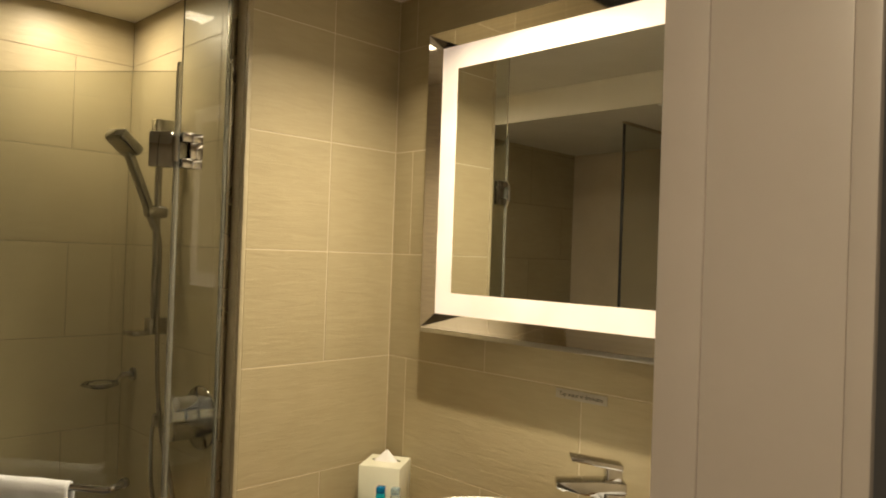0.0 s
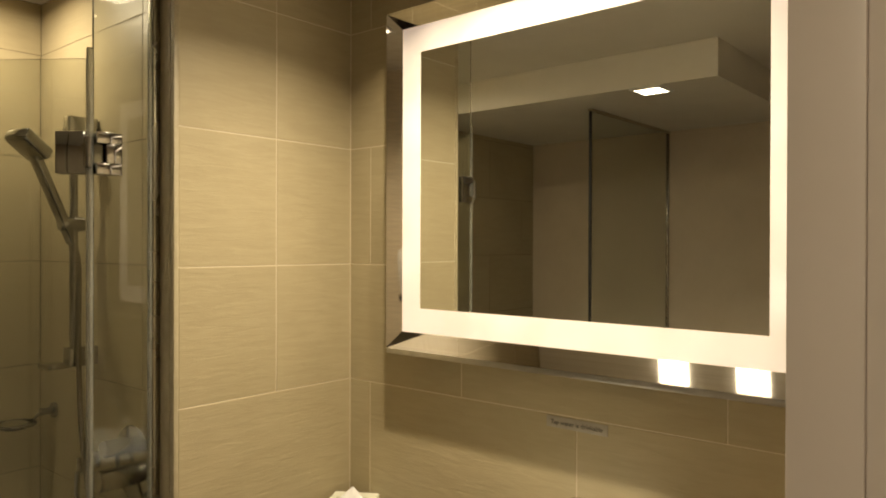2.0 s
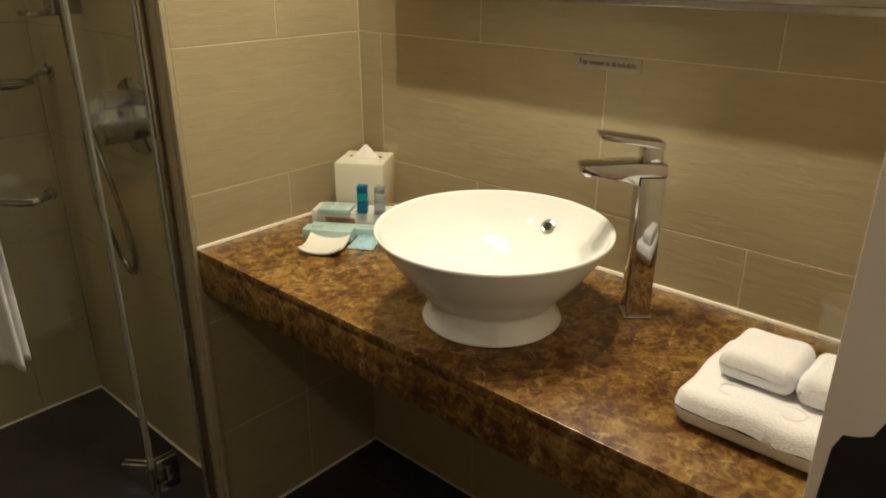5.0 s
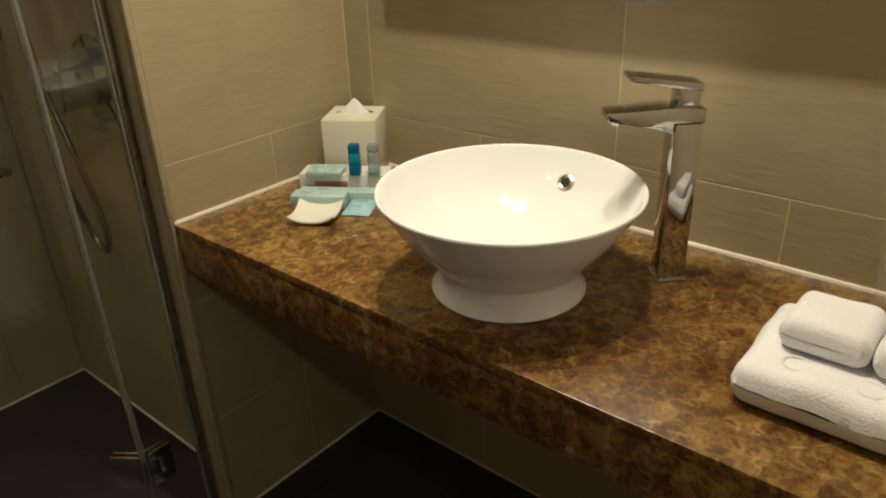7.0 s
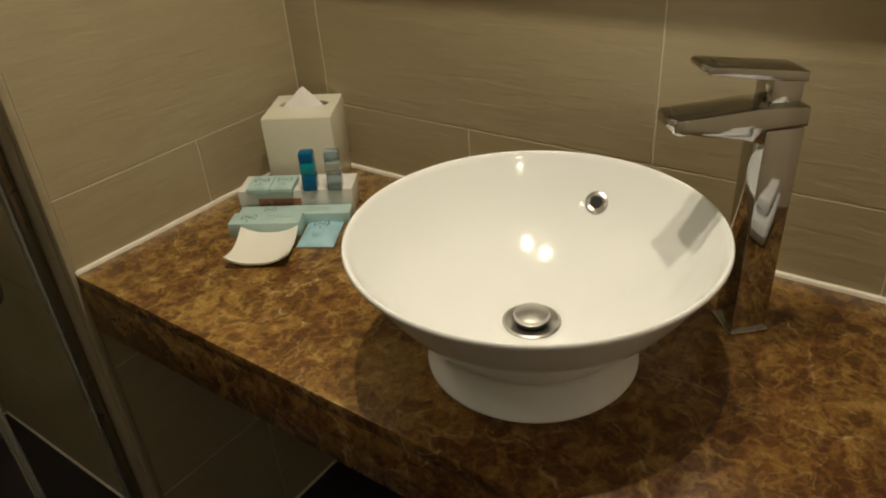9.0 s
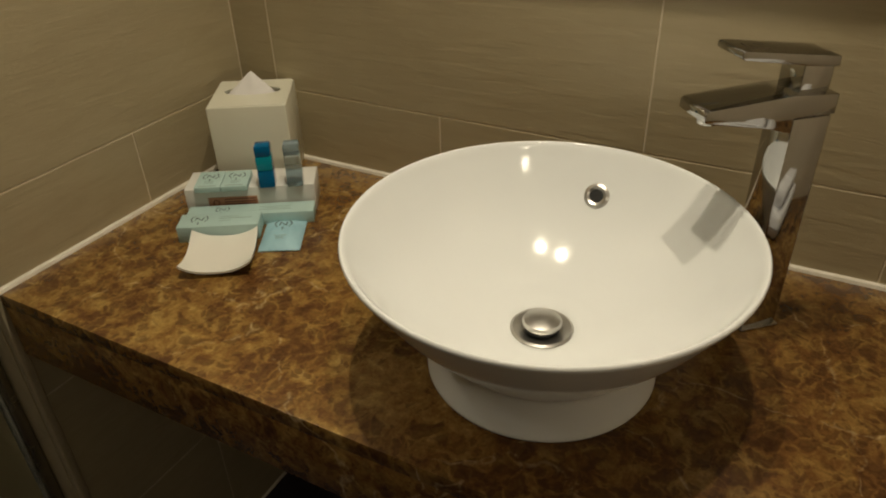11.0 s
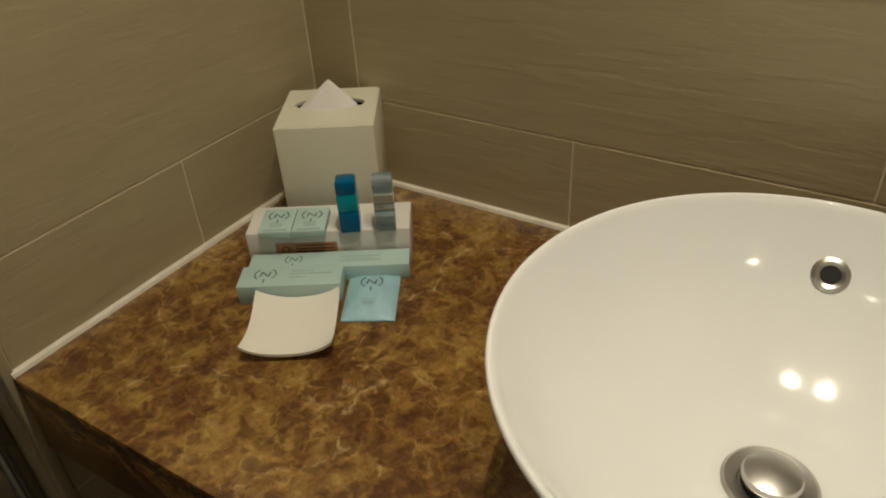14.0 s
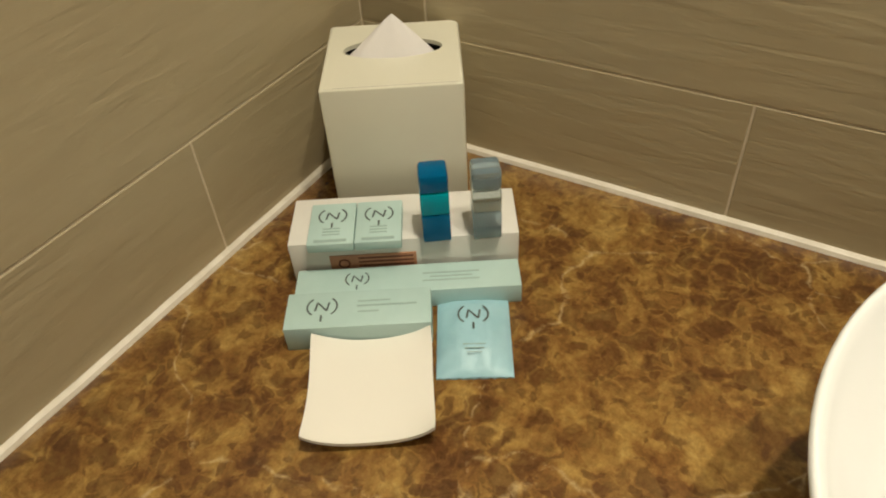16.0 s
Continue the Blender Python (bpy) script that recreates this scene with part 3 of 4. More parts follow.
def tissue_box():
    w, h = 0.118, 0.1365
    t = thing("tissue_box", KIT @ pose(0.032 + w / 2, 0.079 + w / 2, 0), "ivory cube tissue box cover with a tissue pulled out", "tissue box")
    bm = bmesh.new()
    seg, out, hole, low = 64, [], [], []
    for k in range(seg):
        a = 2 * math.pi * k / seg
        c, s = math.cos(a), math.sin(a)
        q = (w / 2 - 0.003) / max(abs(c), abs(s))
        out.append(bm.verts.new((q * c, q * s, h)))
        hole.append(bm.verts.new((0.043 * c, 0.018 * s + 0.008, h)))
        low.append(bm.verts.new((0.043 * c, 0.018 * s + 0.008, h - 0.004)))
    for k in range(seg):
        j = (k + 1) % seg
        bm.faces.new((out[k], out[j], hole[j], hole[k]))
        bm.faces.new((hole[k], hole[j], low[j], low[k]))
    part("top", bm, BOX_WHITE, t, smooth=False)
    bm = bm_box(-w / 2, w / 2, -w / 2, w / 2, 0, h - 0.0002, 0.003)
    bmesh.ops.delete(bm, geom=[f for f in bm.faces if f.normal.z > 0.95], context="FACES")
    part("cover", bm, BOX_WHITE, t)
    # black sheet under the slot, coloured dark for the unlit depth
    part("inside", bm_box(-w / 2 + 0.006, w / 2 - 0.006, -w / 2 + 0.006, w / 2 - 0.006, h - 0.03, h - 0.02), BLACK, t, "black sheet for the unlit inside of the box")
    bm = bmesh.new()
    n, m = 36, 14
    rings = []
    for j in range(m + 1):
        v = j / m
        row = []
        for k in range(n):
            a = 2 * math.pi * k / n
            r = (1 - v) ** 0.85
            fold = 1 + 0.12 * math.sin(2 * a + 1.2) * (1 - v) + 0.05 * math.sin(5 * a + 3 * v)
            row.append(bm.verts.new((0.034 * math.cos(a) * r * fold - 0.002 + 0.004 * v, 0.015 * math.sin(a) * r * fold + 0.004 + 0.004 * v, h - 0.006 + 0.037 * v + 0.001 * math.sin(3 * a) * (1 - v))))
        rings.append(row)
    for a, b in zip(rings, rings[1:]):
        for k in range(n):
            bm.faces.new((a[k], a[(k + 1) % n], b[(k + 1) % n], b[k]))
    part("tissue", bm, TISSUE, t, "white paper tissue", "all")
    return t


tissue_box()


def carton(name, x0, x1, y0, y1, z0, h, material, label, category="box"):
    t = thing(name, KIT @ pose((x0 + x1) / 2, (y0 + y1) / 2, z0), label, category)
    w, d = (x1 - x0) / 2, (y1 - y0) / 2
    part("carton", bm_box(-w, w, -d, d, 0, h, 0.0009), material, t)
    return t


kit_box = carton("amenity_tray", 0, 0.187, 0, 0.0587, 0, 0.044, CARD, "long white card amenity box lying on the marble", "box")
label_ob = part("paper_label", bm_box(-0.0615, 0.0095, -0.0303, -0.0290, 0.014, 0.030), ORANGE, kit_box, "orange-brown paper label", False)
bm = bmesh.new()
for k in range(3):
    bm_box(-0.038, 0.007, -0.0306, -0.030, 0.0175 + k * 0.0042, 0.0193 + k * 0.0042, 0, 2, bm)
bm_tube([(-0.05 + 0.0045 * math.cos(q / 8 * math.tau), -0.0304, 0.0215 + 0.0045 * math.sin(q / 8 * math.tau)) for q in range(9)], 0.0008, 6, bm)
part("label_print", bm, ORANGE_PRINT, label_ob, "brown printed lines", False)
for px in (0.0365, 0.0745):
    soap = carton("soap_packet", px - 0.0186, px + 0.0186, -0.011, 0.040, 0.0442, 0.0085, MINT, "small pale mint soap packet on the white box", "soap")
    tagged(soap, group="soap packets")
    mark(0.0205, PRINT, soap, pose(0, 0.009, 0.0086))
    bars([(0, -0.007 - 0.0035 * k, 0.0085, 0.014, 0.0013) for k in range(3)], soap, PALE_PRINT)
    bars([(0, -0.0215, 0.0085, 0.026, 0.003)], soap, PALE_PRINT, "printed_band")


def gel_bottle(px, top, middle, low, label):
    t = thing("gel_bottle", KIT @ pose(px, 0.005, 0.0443, 0, 0, 3), label, "bottle", "gel bottles")
    part("cap", bm_box(-0.0112, 0.0112, -0.0112, 0.0112, 0, 0.0262, 0.0016), low, t)
    part("neck", bm_box(-0.0098, 0.0098, -0.0098, 0.0098, 0.0264, 0.0271, 0.0004), middle, t)
    part("bottle", bm_box(-0.0112, 0.0112, -0.0112, 0.0112, 0.0273, 0.0475, 0.0018), middle, t)
    part("shoulder", bm_box(-0.0112, 0.0112, -0.0112, 0.0112, 0.0477, 0.0645, 0.003), top, t)


gel_bottle(0.121, BLUE, AQUA, BLUE, "small square bottle of bright blue gel")
gel_bottle(0.161, PALE_GEL, GREY_GEL, PALE_GEL, "small square bottle of clear gel")
comb = carton("comb_box", 0.005, 0.186, -0.0345, -0.0035, 0, 0.019, MINT, "long pale mint card box on the marble")
mark(0.017, PRINT, comb, pose(-0.041, 0.002, 0.0191))
bars([(0.035, 0.004 - 0.0042 * k, 0.019, 0.046 - 0.012 * (k % 2), 0.0013) for k in range(3)], comb, PALE_PRINT)
brush = carton("dental_kit_box", 0.002, 0.114, -0.0725, -0.0352, 0, 0.024, MINT, "pale mint card dental kit box on the marble")
mark(0.021, PRINT, brush, pose(-0.028, 0.003, 0.0241))
bars([(0.012, 0.007, 0.024, 0.025, 0.0013), (0.022, 0.002, 0.024, 0.046, 0.0016), (0.008, -0.004, 0.024, 0.016, 0.0013)], brush, PALE_PRINT)


def sachet():
    t = thing("sachet", KIT @ pose(0.1455, -0.0705, 0, 0, 0, -2), "pale blue foil sachet with crimped ends", "sachet")
    bm = bmesh.new()
    nx, ny, sx, sy = 20, 28, 0.057, 0.078
    for top in (1, 0):
        g = []
        for i in range(nx + 1):
            row = []
            for j in range(ny + 1):
                u, v = i / nx, j / ny
                e = min(1.0, min(u, 1 - u) / 0.3) * min(1.0, min(v, 1 - v) / 0.28)
                z = 0.0018 + (0.0105 * (e ** 0.7) if top else 0.0) + 0.0010 * noise.noise(Vector((u * 7, v * 9, 2.0))) * (1 if top else 0)
                row.append(bm.verts.new(((u - 0.5) * sx, (v - 0.5) * sy + 0.0005 * math.sin(i * 2.4) * (1 if j in (0, ny) else 0), z if top else 0.0004)))
            g.append(row)
        for i in range(nx):
            for j in range(ny):
                q = (g[i][j], g[i + 1][j], g[i + 1][j + 1], g[i][j + 1])
                bm.faces.new(q if top else tuple(reversed(q)))
    bmesh.ops.remove_doubles(bm, verts=bm.verts, dist=0.0003)
    part("pouch", bm, MINT_FOIL, t, "", "all")
    mark(0.021, PRINT, t, pose(0, 0.014, 0.0128))
    bars([(0, -0.016 - 0.0038 * k, 0.0127, 0.017 - 0.003 * k, 0.0007) for k in range(3)], t, PALE_PRINT)


sachet()


def soap_dish():
    t = thing("soap_dish", KIT @ pose(0.0690, -0.1185, 0, 0, 0, 1), "square white ceramic dish with upturned corners", "dish")
    bm = bmesh.new()
    n, s = 24, 0.0925
    for top in (1, 0):
        g = []
        for i in range(n + 1):
            row = []
            for j in range(n + 1):
                u, v = 2 * i / n - 1, 2 * j / n - 1
                z = 0.0035 + 0.0125 * (u * u) ** 1.2 * (0.35 + 0.65 * v * v) + 0.002 * (v * v) + (0.0032 if top else 0)
                if not top:
                    z = max(0.0, z - 0.0035) if max(abs(u), abs(v)) < 0.5 else z
                row.append(bm.verts.new((u * s / 2 * (1 - 0.03 * (1 - v * v)) * (1 - 0.03 * (u * v) ** 6), v * s / 2 * (1 - 0.02 * (1 - u * u)) * (1 - 0.03 * (u * v) ** 6), z)))
            g.append(row)
        for i in range(n):
            for j in range(n):
                q = (g[i][j], g[i + 1][j], g[i + 1][j + 1], g[i][j + 1])
                bm.faces.new(q if top else tuple(reversed(q)))
        if top:
            rim = [g[i][0] for i in range(n)] + [g[n][j] for j in range(n)] + [g[i][n] for i in range(n, 0, -1)] + [g[0][j] for j in range(n, 0, -1)]
        else:
            rim2 = [g[i][0] for i in range(n)] + [g[n][j] for j in range(n)] + [g[i][n] for i in range(n, 0, -1)] + [g[0][j] for j in range(n, 0, -1)]
    for k in range(len(rim)):
        j = (k + 1) % len(rim)
        bm.faces.new((rim[k], rim2[k], rim2[j], rim[j]))
    bmesh.ops.recalc_face_normals(bm, faces=bm.faces)
    part("dish", bm, DISH_WHITE, t, "", True)


soap_dish()


def folded_towel(name, at, sx, sy, layers, lh, label, seed):
    t = thing(name, at, label, "towel", "folded towels")
    for k in range(layers):
        b = bm_cushion(sx - 0.008 * k, sy - 0.006 * (k % 2), lh, 60, 60, lh * 0.38, 0.004, seed + k)
        part("fold", moved(b, pose(0.003 * (k % 2), -0.003 * k, k * lh * 0.93)), TOWEL, t, "", "all")
    return t


big_towel = folded_towel("bath_towel", pose(1.509, 0.948, COUNTER_Z), 0.2, 0.24, 1, 0.056, "thick folded white towel with round embossed crests", 1)
for ex, ey in ((-0.052, 0.058), (-0.056, -0.02)):
    part("crest", moved(bm_lathe([(0.0135, -0.0004), (0.0155, 0.0011), (0.0175, -0.0004)], 32), pose(ex, ey, 0.0552)), TOWEL, big_towel, "round embossed crest")
folded_towel("hand_towel", pose(1.526, 0.988, COUNTER_Z + 0.0548), 0.106, 0.1, 1, 0.043, "small folded white hand towel on the bath towel", 7)
folded_towel("hand_towel", pose(1.524, 0.888, COUNTER_Z + 0.0548), 0.104, 0.098, 1, 0.043, "small folded white hand towel on the bath towel", 11)

tumbler = thing("tumbler", pose(1.757, 0.952, COUNTER_Z), "clear drinking glass standing by the tiles", "glass")
part("glass", bm_lathe([(0.0, 0.0), (0.027, 0.0), (0.0285, 0.002), (0.033, 0.09), (0.0322, 0.0915), (0.0312, 0.09), (0.027, 0.008), (0.0, 0.007)], 40), THIN, tumbler, "", "all")

# hair dryer in its holder on the short wall by the door
dryer = thing("hair_dryer", pose(1.40, SOUTH_IN, 1.345), "white hair dryer with a black nozzle in a wall holder", "hair dryer")
part("holder", bm_box(-0.035, 0.035, 0.0, 0.03, -0.02, 0.12, 0.006), PLASTIC, dryer)
part("body", moved(bm_lathe([(0.0, 0.0), (0.019, 0.0), (0.021, 0.01), (0.025, 0.06), (0.031, 0.11), (0.033, 0.15), (0.026, 0.175), (0.0, 0.183)], 32), pose(0, 0.062, 0.012, 0, 0, 0)), PLASTIC, dryer, "white plastic body", "all")
noz = part("nozzle", moved(bm_lathe([(0.0, 0.0), (0.0235, 0.0), (0.0255, 0.004), (0.0255, 0.02), (0.0, 0.022)], 32), pose(0, 0.062, -0.012)), BLACK, dryer, "black nozzle ring")
part("chrome_ring", moved(bm_lathe([(0.0252, 0.0), (0.0268, 0.0012), (0.0268, 0.0035), (0.0252, 0.0045)], 32), pose(0, 0.062, 0.007)), CHROME, noz)

# ---- shower ----
screen = thing("shower_screen", pose(HINGE_X, GLASS_Y, 0), "fixed clear glass shower panel in a steel wall channel", "shower screen")
pane = part("glass_pane", bm_box(0.004, NIB - HINGE_X - 0.003, -0.004, 0.004, TRAY_Z + 0.001, HIGH - 0.002, 0.0008), GLASS, screen, "", False)
pane.visible_shadow = False
part("wall_channel", bm_box(NIB - HINGE_X - 0.018, NIB - HINGE_X - 0.0015, -0.011, 0.011, TRAY_Z + 0.0005, HIGH - 0.001, 0.003), CHANNEL, screen, "dull steel wall channel")
part("channel_lip", bm_box(NIB - HINGE_X - 0.024, NIB - HINGE_X - 0.0185, -0.008, 0.008, TRAY_Z + 0.0005, HIGH - 0.001, 0.002), SEAL, screen, "clear sealing lip")

DOOR_TURN = math.degrees(math.atan2(0.80, -0.60))
DOOR_W = 0.76
glass_door = thing("shower_door", pose(HINGE_X, GLASS_Y, 0, 0, 0, DOOR_TURN), "clear glass shower door standing open inwards", "shower door")
pane = part("glass_pane", bm_box(0.008, DOOR_W, -0.004, 0.004, TRAY_Z + 0.006, 1.92, 0.0008), GLASS, glass_door, "", False)
pane.visible_shadow = False
part("edge_seal", bm_box(-0.003, 0.007, -0.006, 0.006, TRAY_Z + 0.006, 1.942, 0.002), SEAL, glass_door, "milky plastic edge seal")


def hinge(z):
    h = part("hinge", bm_box(0.004, 0.068, 0.0045, 0.013, z - 0.043, z + 0.043, 0.003), CHROME, glass_door, "square chrome glass hinge")
    part("back_plate", bm_box(0.004, 0.068, -0.013, -0.0045, z - 0.043, z + 0.043, 0.003), CHROME, h)
    part("knuckle", moved(bm_lathe([(0.0, -0.03), (0.0075, -0.03), (0.0075, 0.03), (0.0, 0.03)], 20), pose(0.0, 0.011, z)), CHROME, h)
    bm = bmesh.new()
    for z0, z1, x1 in ((z - 0.043, z - 0.02, 0.058), (z + 0.02, z + 0.043, 0.058), (z - 0.0199, z + 0.0199, 0.058)):
        bm_box(0.006 if z1 - z0 < 0.03 else 0.026, x1, -0.0135, -0.0045, z0, z1, 0.002, 2, bm)
    part("fixed_plate", moved(bm, pose(0, 0, 0, 0, 0, -DOOR_TURN)), CHROME, h)
    part("fixed_back", moved(bm_box(0.006, 0.058, 0.0045, 0.0125, z - 0.043, z + 0.043, 0.003), pose(0, 0, 0, 0, 0, -DOOR_TURN)), CHROME, h)


hinge(1.732)
hinge(0.235)
# towel rail on the door's outer face, with a towel over it
RAIL_Z = 0.93
rail = [(0.10, 0.004, RAIL_Z), (0.10, 0.05, RAIL_Z), (0.104, 0.06, RAIL_Z), (0.114, 0.064, RAIL_Z), (0.64, 0.064, RAIL_Z), (0.65, 0.06, RAIL_Z), (0.654, 0.05, RAIL_Z), (0.654, 0.004, RAIL_Z)]
part("towel_rail", bm_tube(rail, 0.0085, 14), CHROME, glass_door, "chrome towel rail")
for k in (0.10, 0.654):
    part("rail_boss", moved(bm_lathe([(0.0, 0.0), (0.0125, 0.0), (0.013, 0.004), (0.0115, 0.012), (0.0, 0.013)], 24), pose(k, 0.0045, RAIL_Z, -90, 0, 0)), CHROME, glass_door)


def hung_towel():
    t = thing("hanging_towel", glass_door.matrix_world @ pose(0.20, 0.064, RAIL_Z), "white bath towel hanging over the shower door rail", "towel")
    bm = bmesh.new()
    nx, n = 40, 44
    w, drop, r = 0.36, 0.36, 0.0125
    g = []
    for i in range(nx + 1):
        u = i / nx
        row = []
        for j in range(n + 1):
            s = j / n * (2 * drop + math.pi * r) - drop
            if s < 0:
                side, z = r, s
            elif s > math.pi * r:
                side, z = -r, -(s - math.pi * r)
            else:
                a = s / r
                side, z = r * math.cos(a), r * math.sin(a)
            deep = min(1.0, -z / drop) if z < 0 else 0
            wave = 0.013 * deep * math.sin(u * 17 + (2 if side > 0 else 0)) + 0.004 * noise.noise(Vector((u * 6, z * 9, side * 80)))
            row.append(bm.verts.new((u * w * (1 - 0.06 * deep) - 0.02 * deep * (1 if side > 0 else 0.2), side * (1 + 0.3 * deep) + (wave if side > 0 else abs(wave) * 0.3), z)))
        g.append(row)
    for i in range(nx):
        for j in range(n):
            bm.faces.new((g[i][j], g[i + 1][j], g[i + 1][j + 1], g[i][j + 1]))
    ob = part("cloth", bm, TOWEL, t, "", "all")
    thick = ob.modifiers.new("thickness", "SOLIDIFY")
    thick.thickness, thick.offset = 0.005, 0.0


hung_towel()

far_screen = thing("shower_screen", pose(WEST, GLASS_Y, 0), "fixed green-tinged glass panel in a dark slim frame", "shower screen")
pane = part("glass_pane", bm_box(0.01, 0.78, -0.004, 0.004, TRAY_Z + 0.001, LOW - 0.012, 0.0008), GLASS, far_screen, "", False)
pane.visible_shadow = False
part("end_strip", bm_box(0.781, 0.788, -0.006, 0.006, TRAY_Z + 0.0005, LOW - 0.012, 0.001), BLACK, far_screen, "dark edge strip")
part("head_channel", bm_box(0.0, 0.788, -0.01, 0.01, LOW - 0.0115, LOW - 0.0005, 0.001), BRONZE, far_screen)
part("wall_channel", bm_box(0.0005, 0.012, -0.01, 0.01, TRAY_Z + 0.0005, LOW - 0.012, 0.001), BRUSHED, far_screen)

# sliding rail with the hand shower
RX, RY = 1.308, 2.60
shower = thing("shower_rail", pose(RX, RY, 0), "chrome slide rail with a square hand shower", "shower")
part("rail", bm_tube([(0, 0, 1.245), (0, 0, 1.868)], 0.0105, 20), CHROME, shower)
for z in (1.262, 1.85):
    part("bracket", bm_box(-0.02, SHOWER_E - RX - 0.001, -0.018, 0.018, z - 0.024, z + 0.024, 0.004), CHROME, shower)
part("shelf", bm_box(-0.075, -0.0205, -0.03, 0.03, 1.238, 1.25, 0.003), CHROME, shower)
slider = part("slider", moved(bm_lathe([(0.0, -0.03), (0.017, -0.03), (0.019, -0.024), (0.019, 0.024), (0.017, 0.03), (0.0, 0.03)], 28), pose(-0.005, 0, 1.60, 90, 0, 90)), CHROME, shower)
HEAD = pose(-0.016, 0.0, 1.585) @ look((0, 0, 0), (0.098, 0.035, -0.20))
wand = part("handset", moved(bm_box(-0.0135, 0.0135, -0.011, 0.011, -0.04, 0.205, 0.006, 3), HEAD), CHROME, shower)
part("spray_head", moved(bm_box(-0.035, 0.035, -0.016, 0.016, -0.045, 0.04, 0.008, 3), HEAD @ pose(0, -0.004, 0.232, 28, 0, 0)), CHROME, wand)
part("spray_face", moved(bm_box(-0.029, 0.029, -0.0185, -0.0162, -0.037, 0.033, 0.001), HEAD @ pose(0, -0.004, 0.232, 28, 0, 0)), BRUSHED, wand, "pale nozzle face")
low = HEAD @ Vector((0, 0, -0.04))
loop = [low, low + Vector((0.012, -0.004, -0.06)), Vector((0.0, -0.03, 1.25)), Vector((-0.012, -0.09, 1.02)), Vector((-0.022, -0.20, 0.83)), Vector((-0.028, -0.255, 0.715)), Vector((-0.028, -0.235, 0.66)), Vector((-0.02, -0.17, 0.67)), Vector((-0.006, -0.05, 0.78)), Vector((0.004, -0.01, 0.90)), Vector((0.008, -0.005, 0.965))]
part("hose", bm_tube(spline(loop, 10), 0.0068, 10), BRUSHED, shower, "ribbed steel hose")
outlet = thing("shower_outlet", pose(SHOWER_E, 2.59, 0.99), "chrome wall elbow feeding the shower hose", "pipe fitting")
part("rose", moved(bm_lathe([(0.0, 0.0), (0.022, 0.0), (0.022, 0.006), (0.012, 0.008), (0.012, 0.042), (0.0, 0.043)], 28), pose(0, 0, 0, 0, -90, 0)), CHROME, outlet)
part("elbow", bm_box(-0.048, -0.026, -0.011, 0.011, -0.026, 0.012, 0.003), CHROME, outlet)

valve = thing("shower_mixer", pose(SHOWER_E, 2.395, 1.02, 0, -90, 0), "round chrome shower mixer with two knobs", "mixer valve")
part("plate", bm_lathe([(0.0, 0.0), (0.088, 0.0), (0.09, 0.002), (0.088, 0.006), (0.08, 0.0075), (0.0, 0.008)], 56), CHROME, valve)
for dz, r, ln in ((0.045, 0.021, 0.07), (-0.028, 0.027, 0.082)):
    k = part("knob", moved(bm_lathe([(0.0, 0.0), (r, 0.0), (r, ln - 0.004), (r - 0.003, ln), (0.0, ln)], 36), pose(dz, 0, 0.008)), CHROME, valve)
    part("knob_pin", moved(bm_lathe([(0.0, 0.0), (0.005, 0.0), (0.005, 0.03), (0.0, 0.031)], 16), pose(dz, r - 0.002, ln * 0.8, -90, 0, 0)), CHROME, k)

soap_ring = thing("soap_holder", pose(SHOWER_E, 2.85, 1.08), "chrome soap holder ring with a glass dish", "soap holder")
part("boss", moved(bm_lathe([(0.0, 0.0), (0.022, 0.0), (0.022, 0.008), (0.01, 0.011), (0.01, 0.04), (0.0, 0.041)], 28), pose(0, 0, 0, 0, -90, 0)), CHROME, soap_ring)
part("arm", bm_tube(spline([(-0.035, 0, 0), (-0.05, -0.005, -0.008), (-0.062, -0.01, -0.018)], 5), 0.005, 10), CHROME, soap_ring)
part("ring", bm_tube([(-0.11 + 0.052 * math.cos(k / 32 * math.tau), -0.012 + 0.052 * math.sin(k / 32 * math.tau), -0.02) for k in range(33)], 0.004, 10), CHROME, soap_ring)
part("dish", moved(bm_lathe([(0.0, -0.012), (0.03, -0.012), (0.05, 0.004), (0.047, 0.005), (0.028, -0.008), (0.0, -0.008)], 32), pose(-0.11, -0.012, -0.02)), CLEAR, soap_ring, "clear glass dish", "all")


# ---- ceiling fittings ----
def downlight(x, y, z, s):
    t = thing("downlight", pose(x, y, z), "square recessed ceiling downlight with a pale rim", "ceiling light", "downlights")
    bm = bmesh.new()
    for x0, x1, y0, y1 in ((-s, s, -s, -s + 0.012), (-s, s, s - 0.012, s), (-s, -s + 0.012, -s + 0.012, s - 0.012), (s - 0.012, s, -s + 0.012, s - 0.012)):
        bm_box(x0, x1, y0, y1, -0.006, -0.0005, 0, 2, bm)
    part("rim", bm, PLASTIC, t, "", False)
    part("diffuser", bm_box(-s + 0.0125, s - 0.0125, -s + 0.0125, s - 0.0125, -0.004, -0.001), LAMP_GLOW, t, "glowing diffuser", False)


for x, y, z, size, power, spread in LAMPS:
    downlight(x, y, z + 0.008, 0.06)
detector = thing("smoke_detector", pose(-0.3, 1.42, HIGH), "small round white smoke detector on the ceiling", "smoke detector")
part("case", moved(bm_lathe([(0.0, 0.0), (0.05, 0.0), (0.05, 0.018), (0.038, 0.034), (0.0, 0.036)], 32), pose(0, 0, -0.0005, 180, 0, 0)), PLASTIC, detector)

# ---- tiles, piece by piece ----
tile_meshes = {}


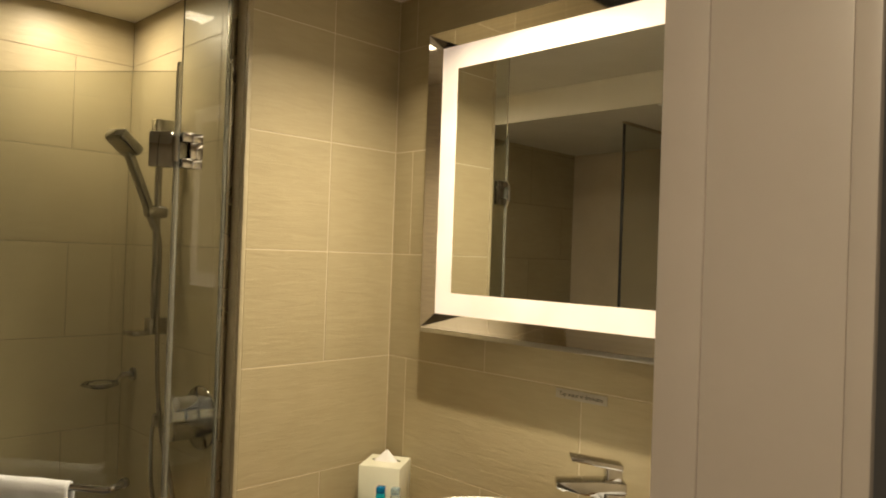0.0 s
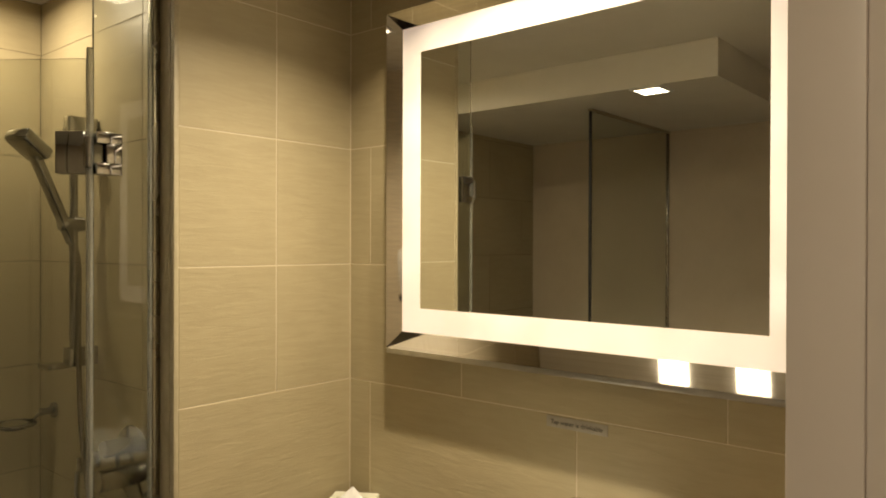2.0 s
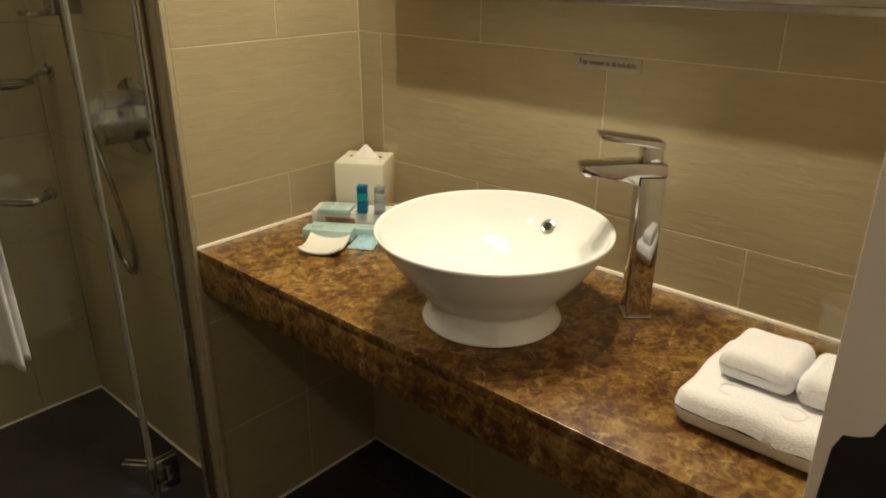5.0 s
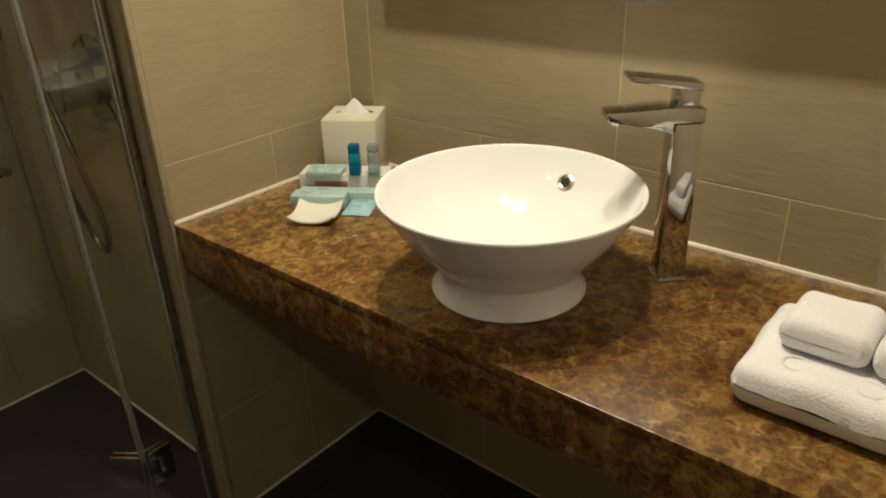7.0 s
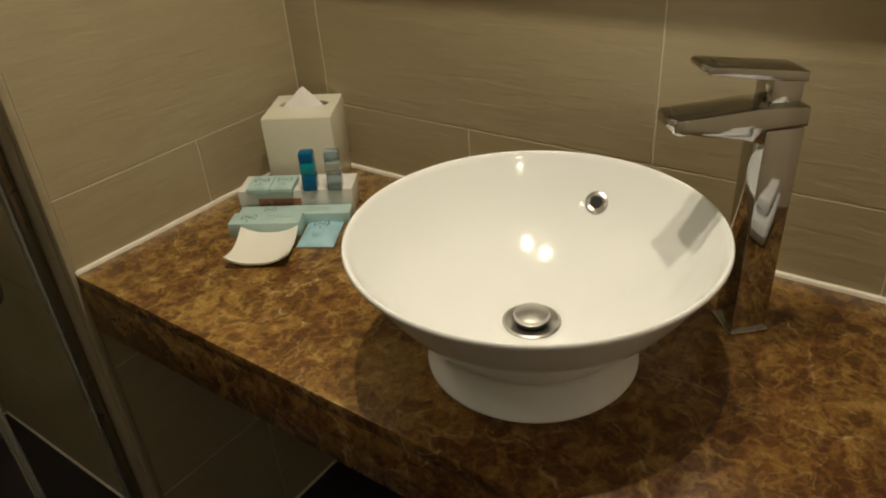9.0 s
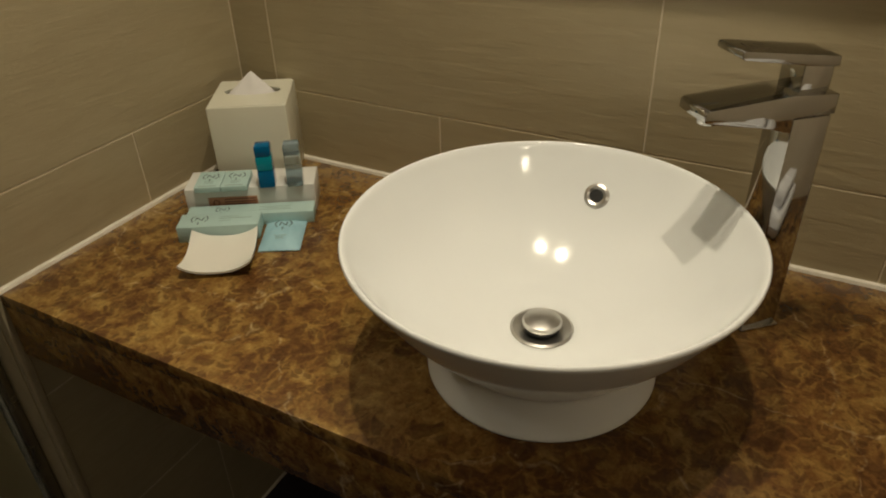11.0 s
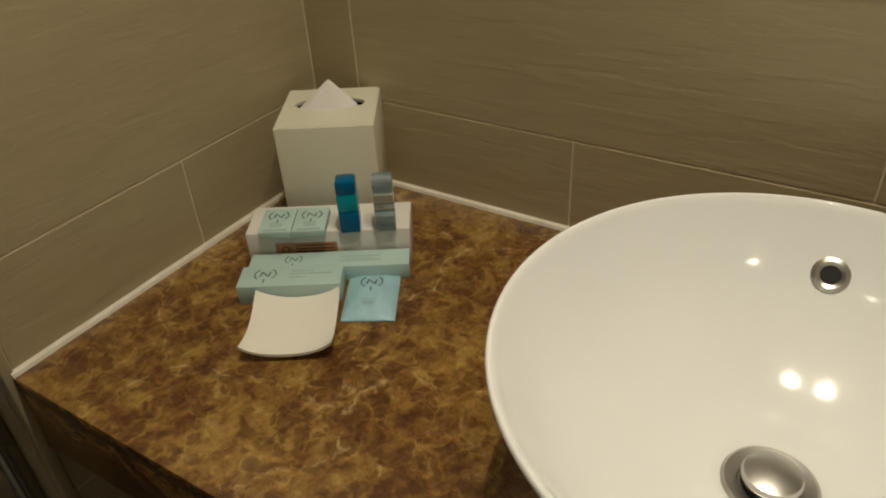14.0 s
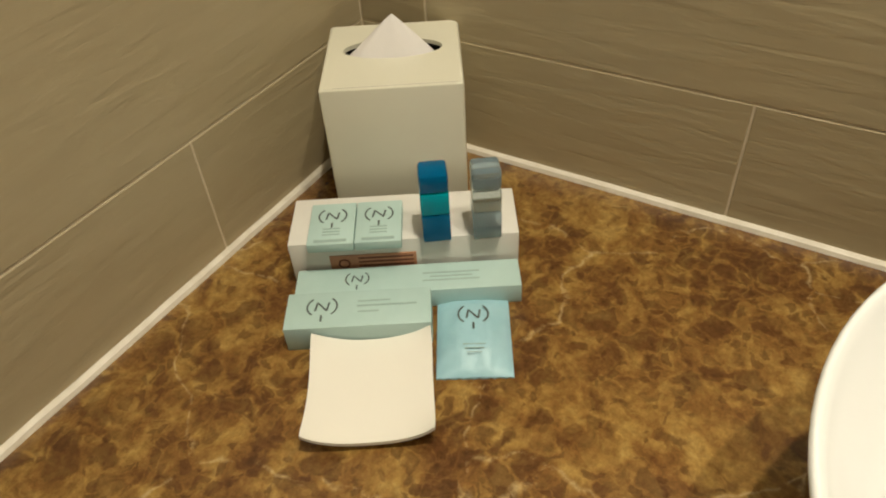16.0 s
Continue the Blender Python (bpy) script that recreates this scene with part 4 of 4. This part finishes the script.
def tile_mesh(w, h, material, name):
    """A flat tile with softened front edges, lying in x and z, front towards -y."""
    key = (round(w, 4), round(h, 4), name)
    if key not in tile_meshes:
        bm = bmesh.new()
        c = 0.0007
        back = [bm.verts.new(p) for p in ((0, 0.006, 0), (w, 0.006, 0), (w, 0.006, h), (0, 0.006, h))]
        mid = [bm.verts.new(p) for p in ((0, c * 0.8, 0), (w, c * 0.8, 0), (w, c * 0.8, h), (0, c * 0.8, h))]
        front = [bm.verts.new(p) for p in ((c, 0, c), (w - c, 0, c), (w - c, 0, h - c), (c, 0, h - c))]
        bm.faces.new(front)
        for a, b in ((mid, front), (back, mid)):
            for k in range(4):
                bm.faces.new((a[k], a[(k + 1) % 4], b[(k + 1) % 4], b[k]))
        bmesh.ops.recalc_face_normals(bm, faces=bm.faces)
        tile_meshes[key] = mesh_from(name, bm, material)
    return tile_meshes[key]


def tile_run(parent, origin, turn, length, rows, joints, gap=0.0021):
    """Rows of tiles from origin along a wall whose front looks along the turned -y."""
    for k, (z0, z1) in enumerate(rows):
        cuts = [0.0] + [j for j in joints(k) if 0.012 < j < length - 0.012] + [length]
        for a, b in zip(cuts, cuts[1:]):
            me = tile_mesh(b - a - gap, z1 - z0 - gap, TILE, "wall_tile")
            ob = new("wall_tile", me)
            ob.parent = parent
            ob.matrix_world = pose(*origin, 0, 0, turn) @ pose(a + gap / 2, 0, z0 + gap / 2)


ROWS_Z = [(0.3 * k, min(0.3 * k + 0.3, HIGH - 0.001)) for k in range(8)]
# east wall: runs south from the corner, so a joint's distance is NORTH - y
tile_run(wall_east, (EAST, NORTH, 0), -90, NORTH - SOUTH_IN, ROWS_Z, lambda k: [d for d in ((0.375, 0.975) if k % 2 == 0 else (0.075, 0.675, 1.275))])
tile_run(wall_north, (NIB + 0.012, NORTH, 0), 0, EAST - NIB - 0.012, ROWS_Z, lambda k: [] if k == 3 else [1.564 - NIB - 0.012])
tile_run(wall_shower_east, (SHOWER_E, BACK, 0), -90, BACK - GLASS_Y - 0.031, ROWS_Z, lambda k: [0.3 + 0.3 * (k % 2)] if k % 2 else [0.6])
tile_run(wall_shower_back, (WEST, BACK, 0), 0, SHOWER_E - WEST, ROWS_Z, lambda k: [0.41 + 0.6 * n - 0.3 * (k % 2) for n in range(4)])

for i in range(8):
    for j in range(15):
        x0, y0 = WEST + i * 0.3, -1.3 + j * 0.3
        x1, y1 = min(x0 + 0.3, 1.9), min(y0 + 0.3, 3.0)
        if x1 - x0 < 0.02 or y1 - y0 < 0.02:
            continue
        me = tile_mesh(x1 - x0 - 0.002, y1 - y0 - 0.002, FLOOR_TILE, "floor_tile")
        ob = new("floor_tile", me)
        ob.parent = floor
        ob.matrix_world = Matrix(((1, 0, 0, x0 + 0.001), (0, 0, 1, y0 + 0.001), (0, -1, 0, FLOOR_Z), (0, 0, 0, 1)))
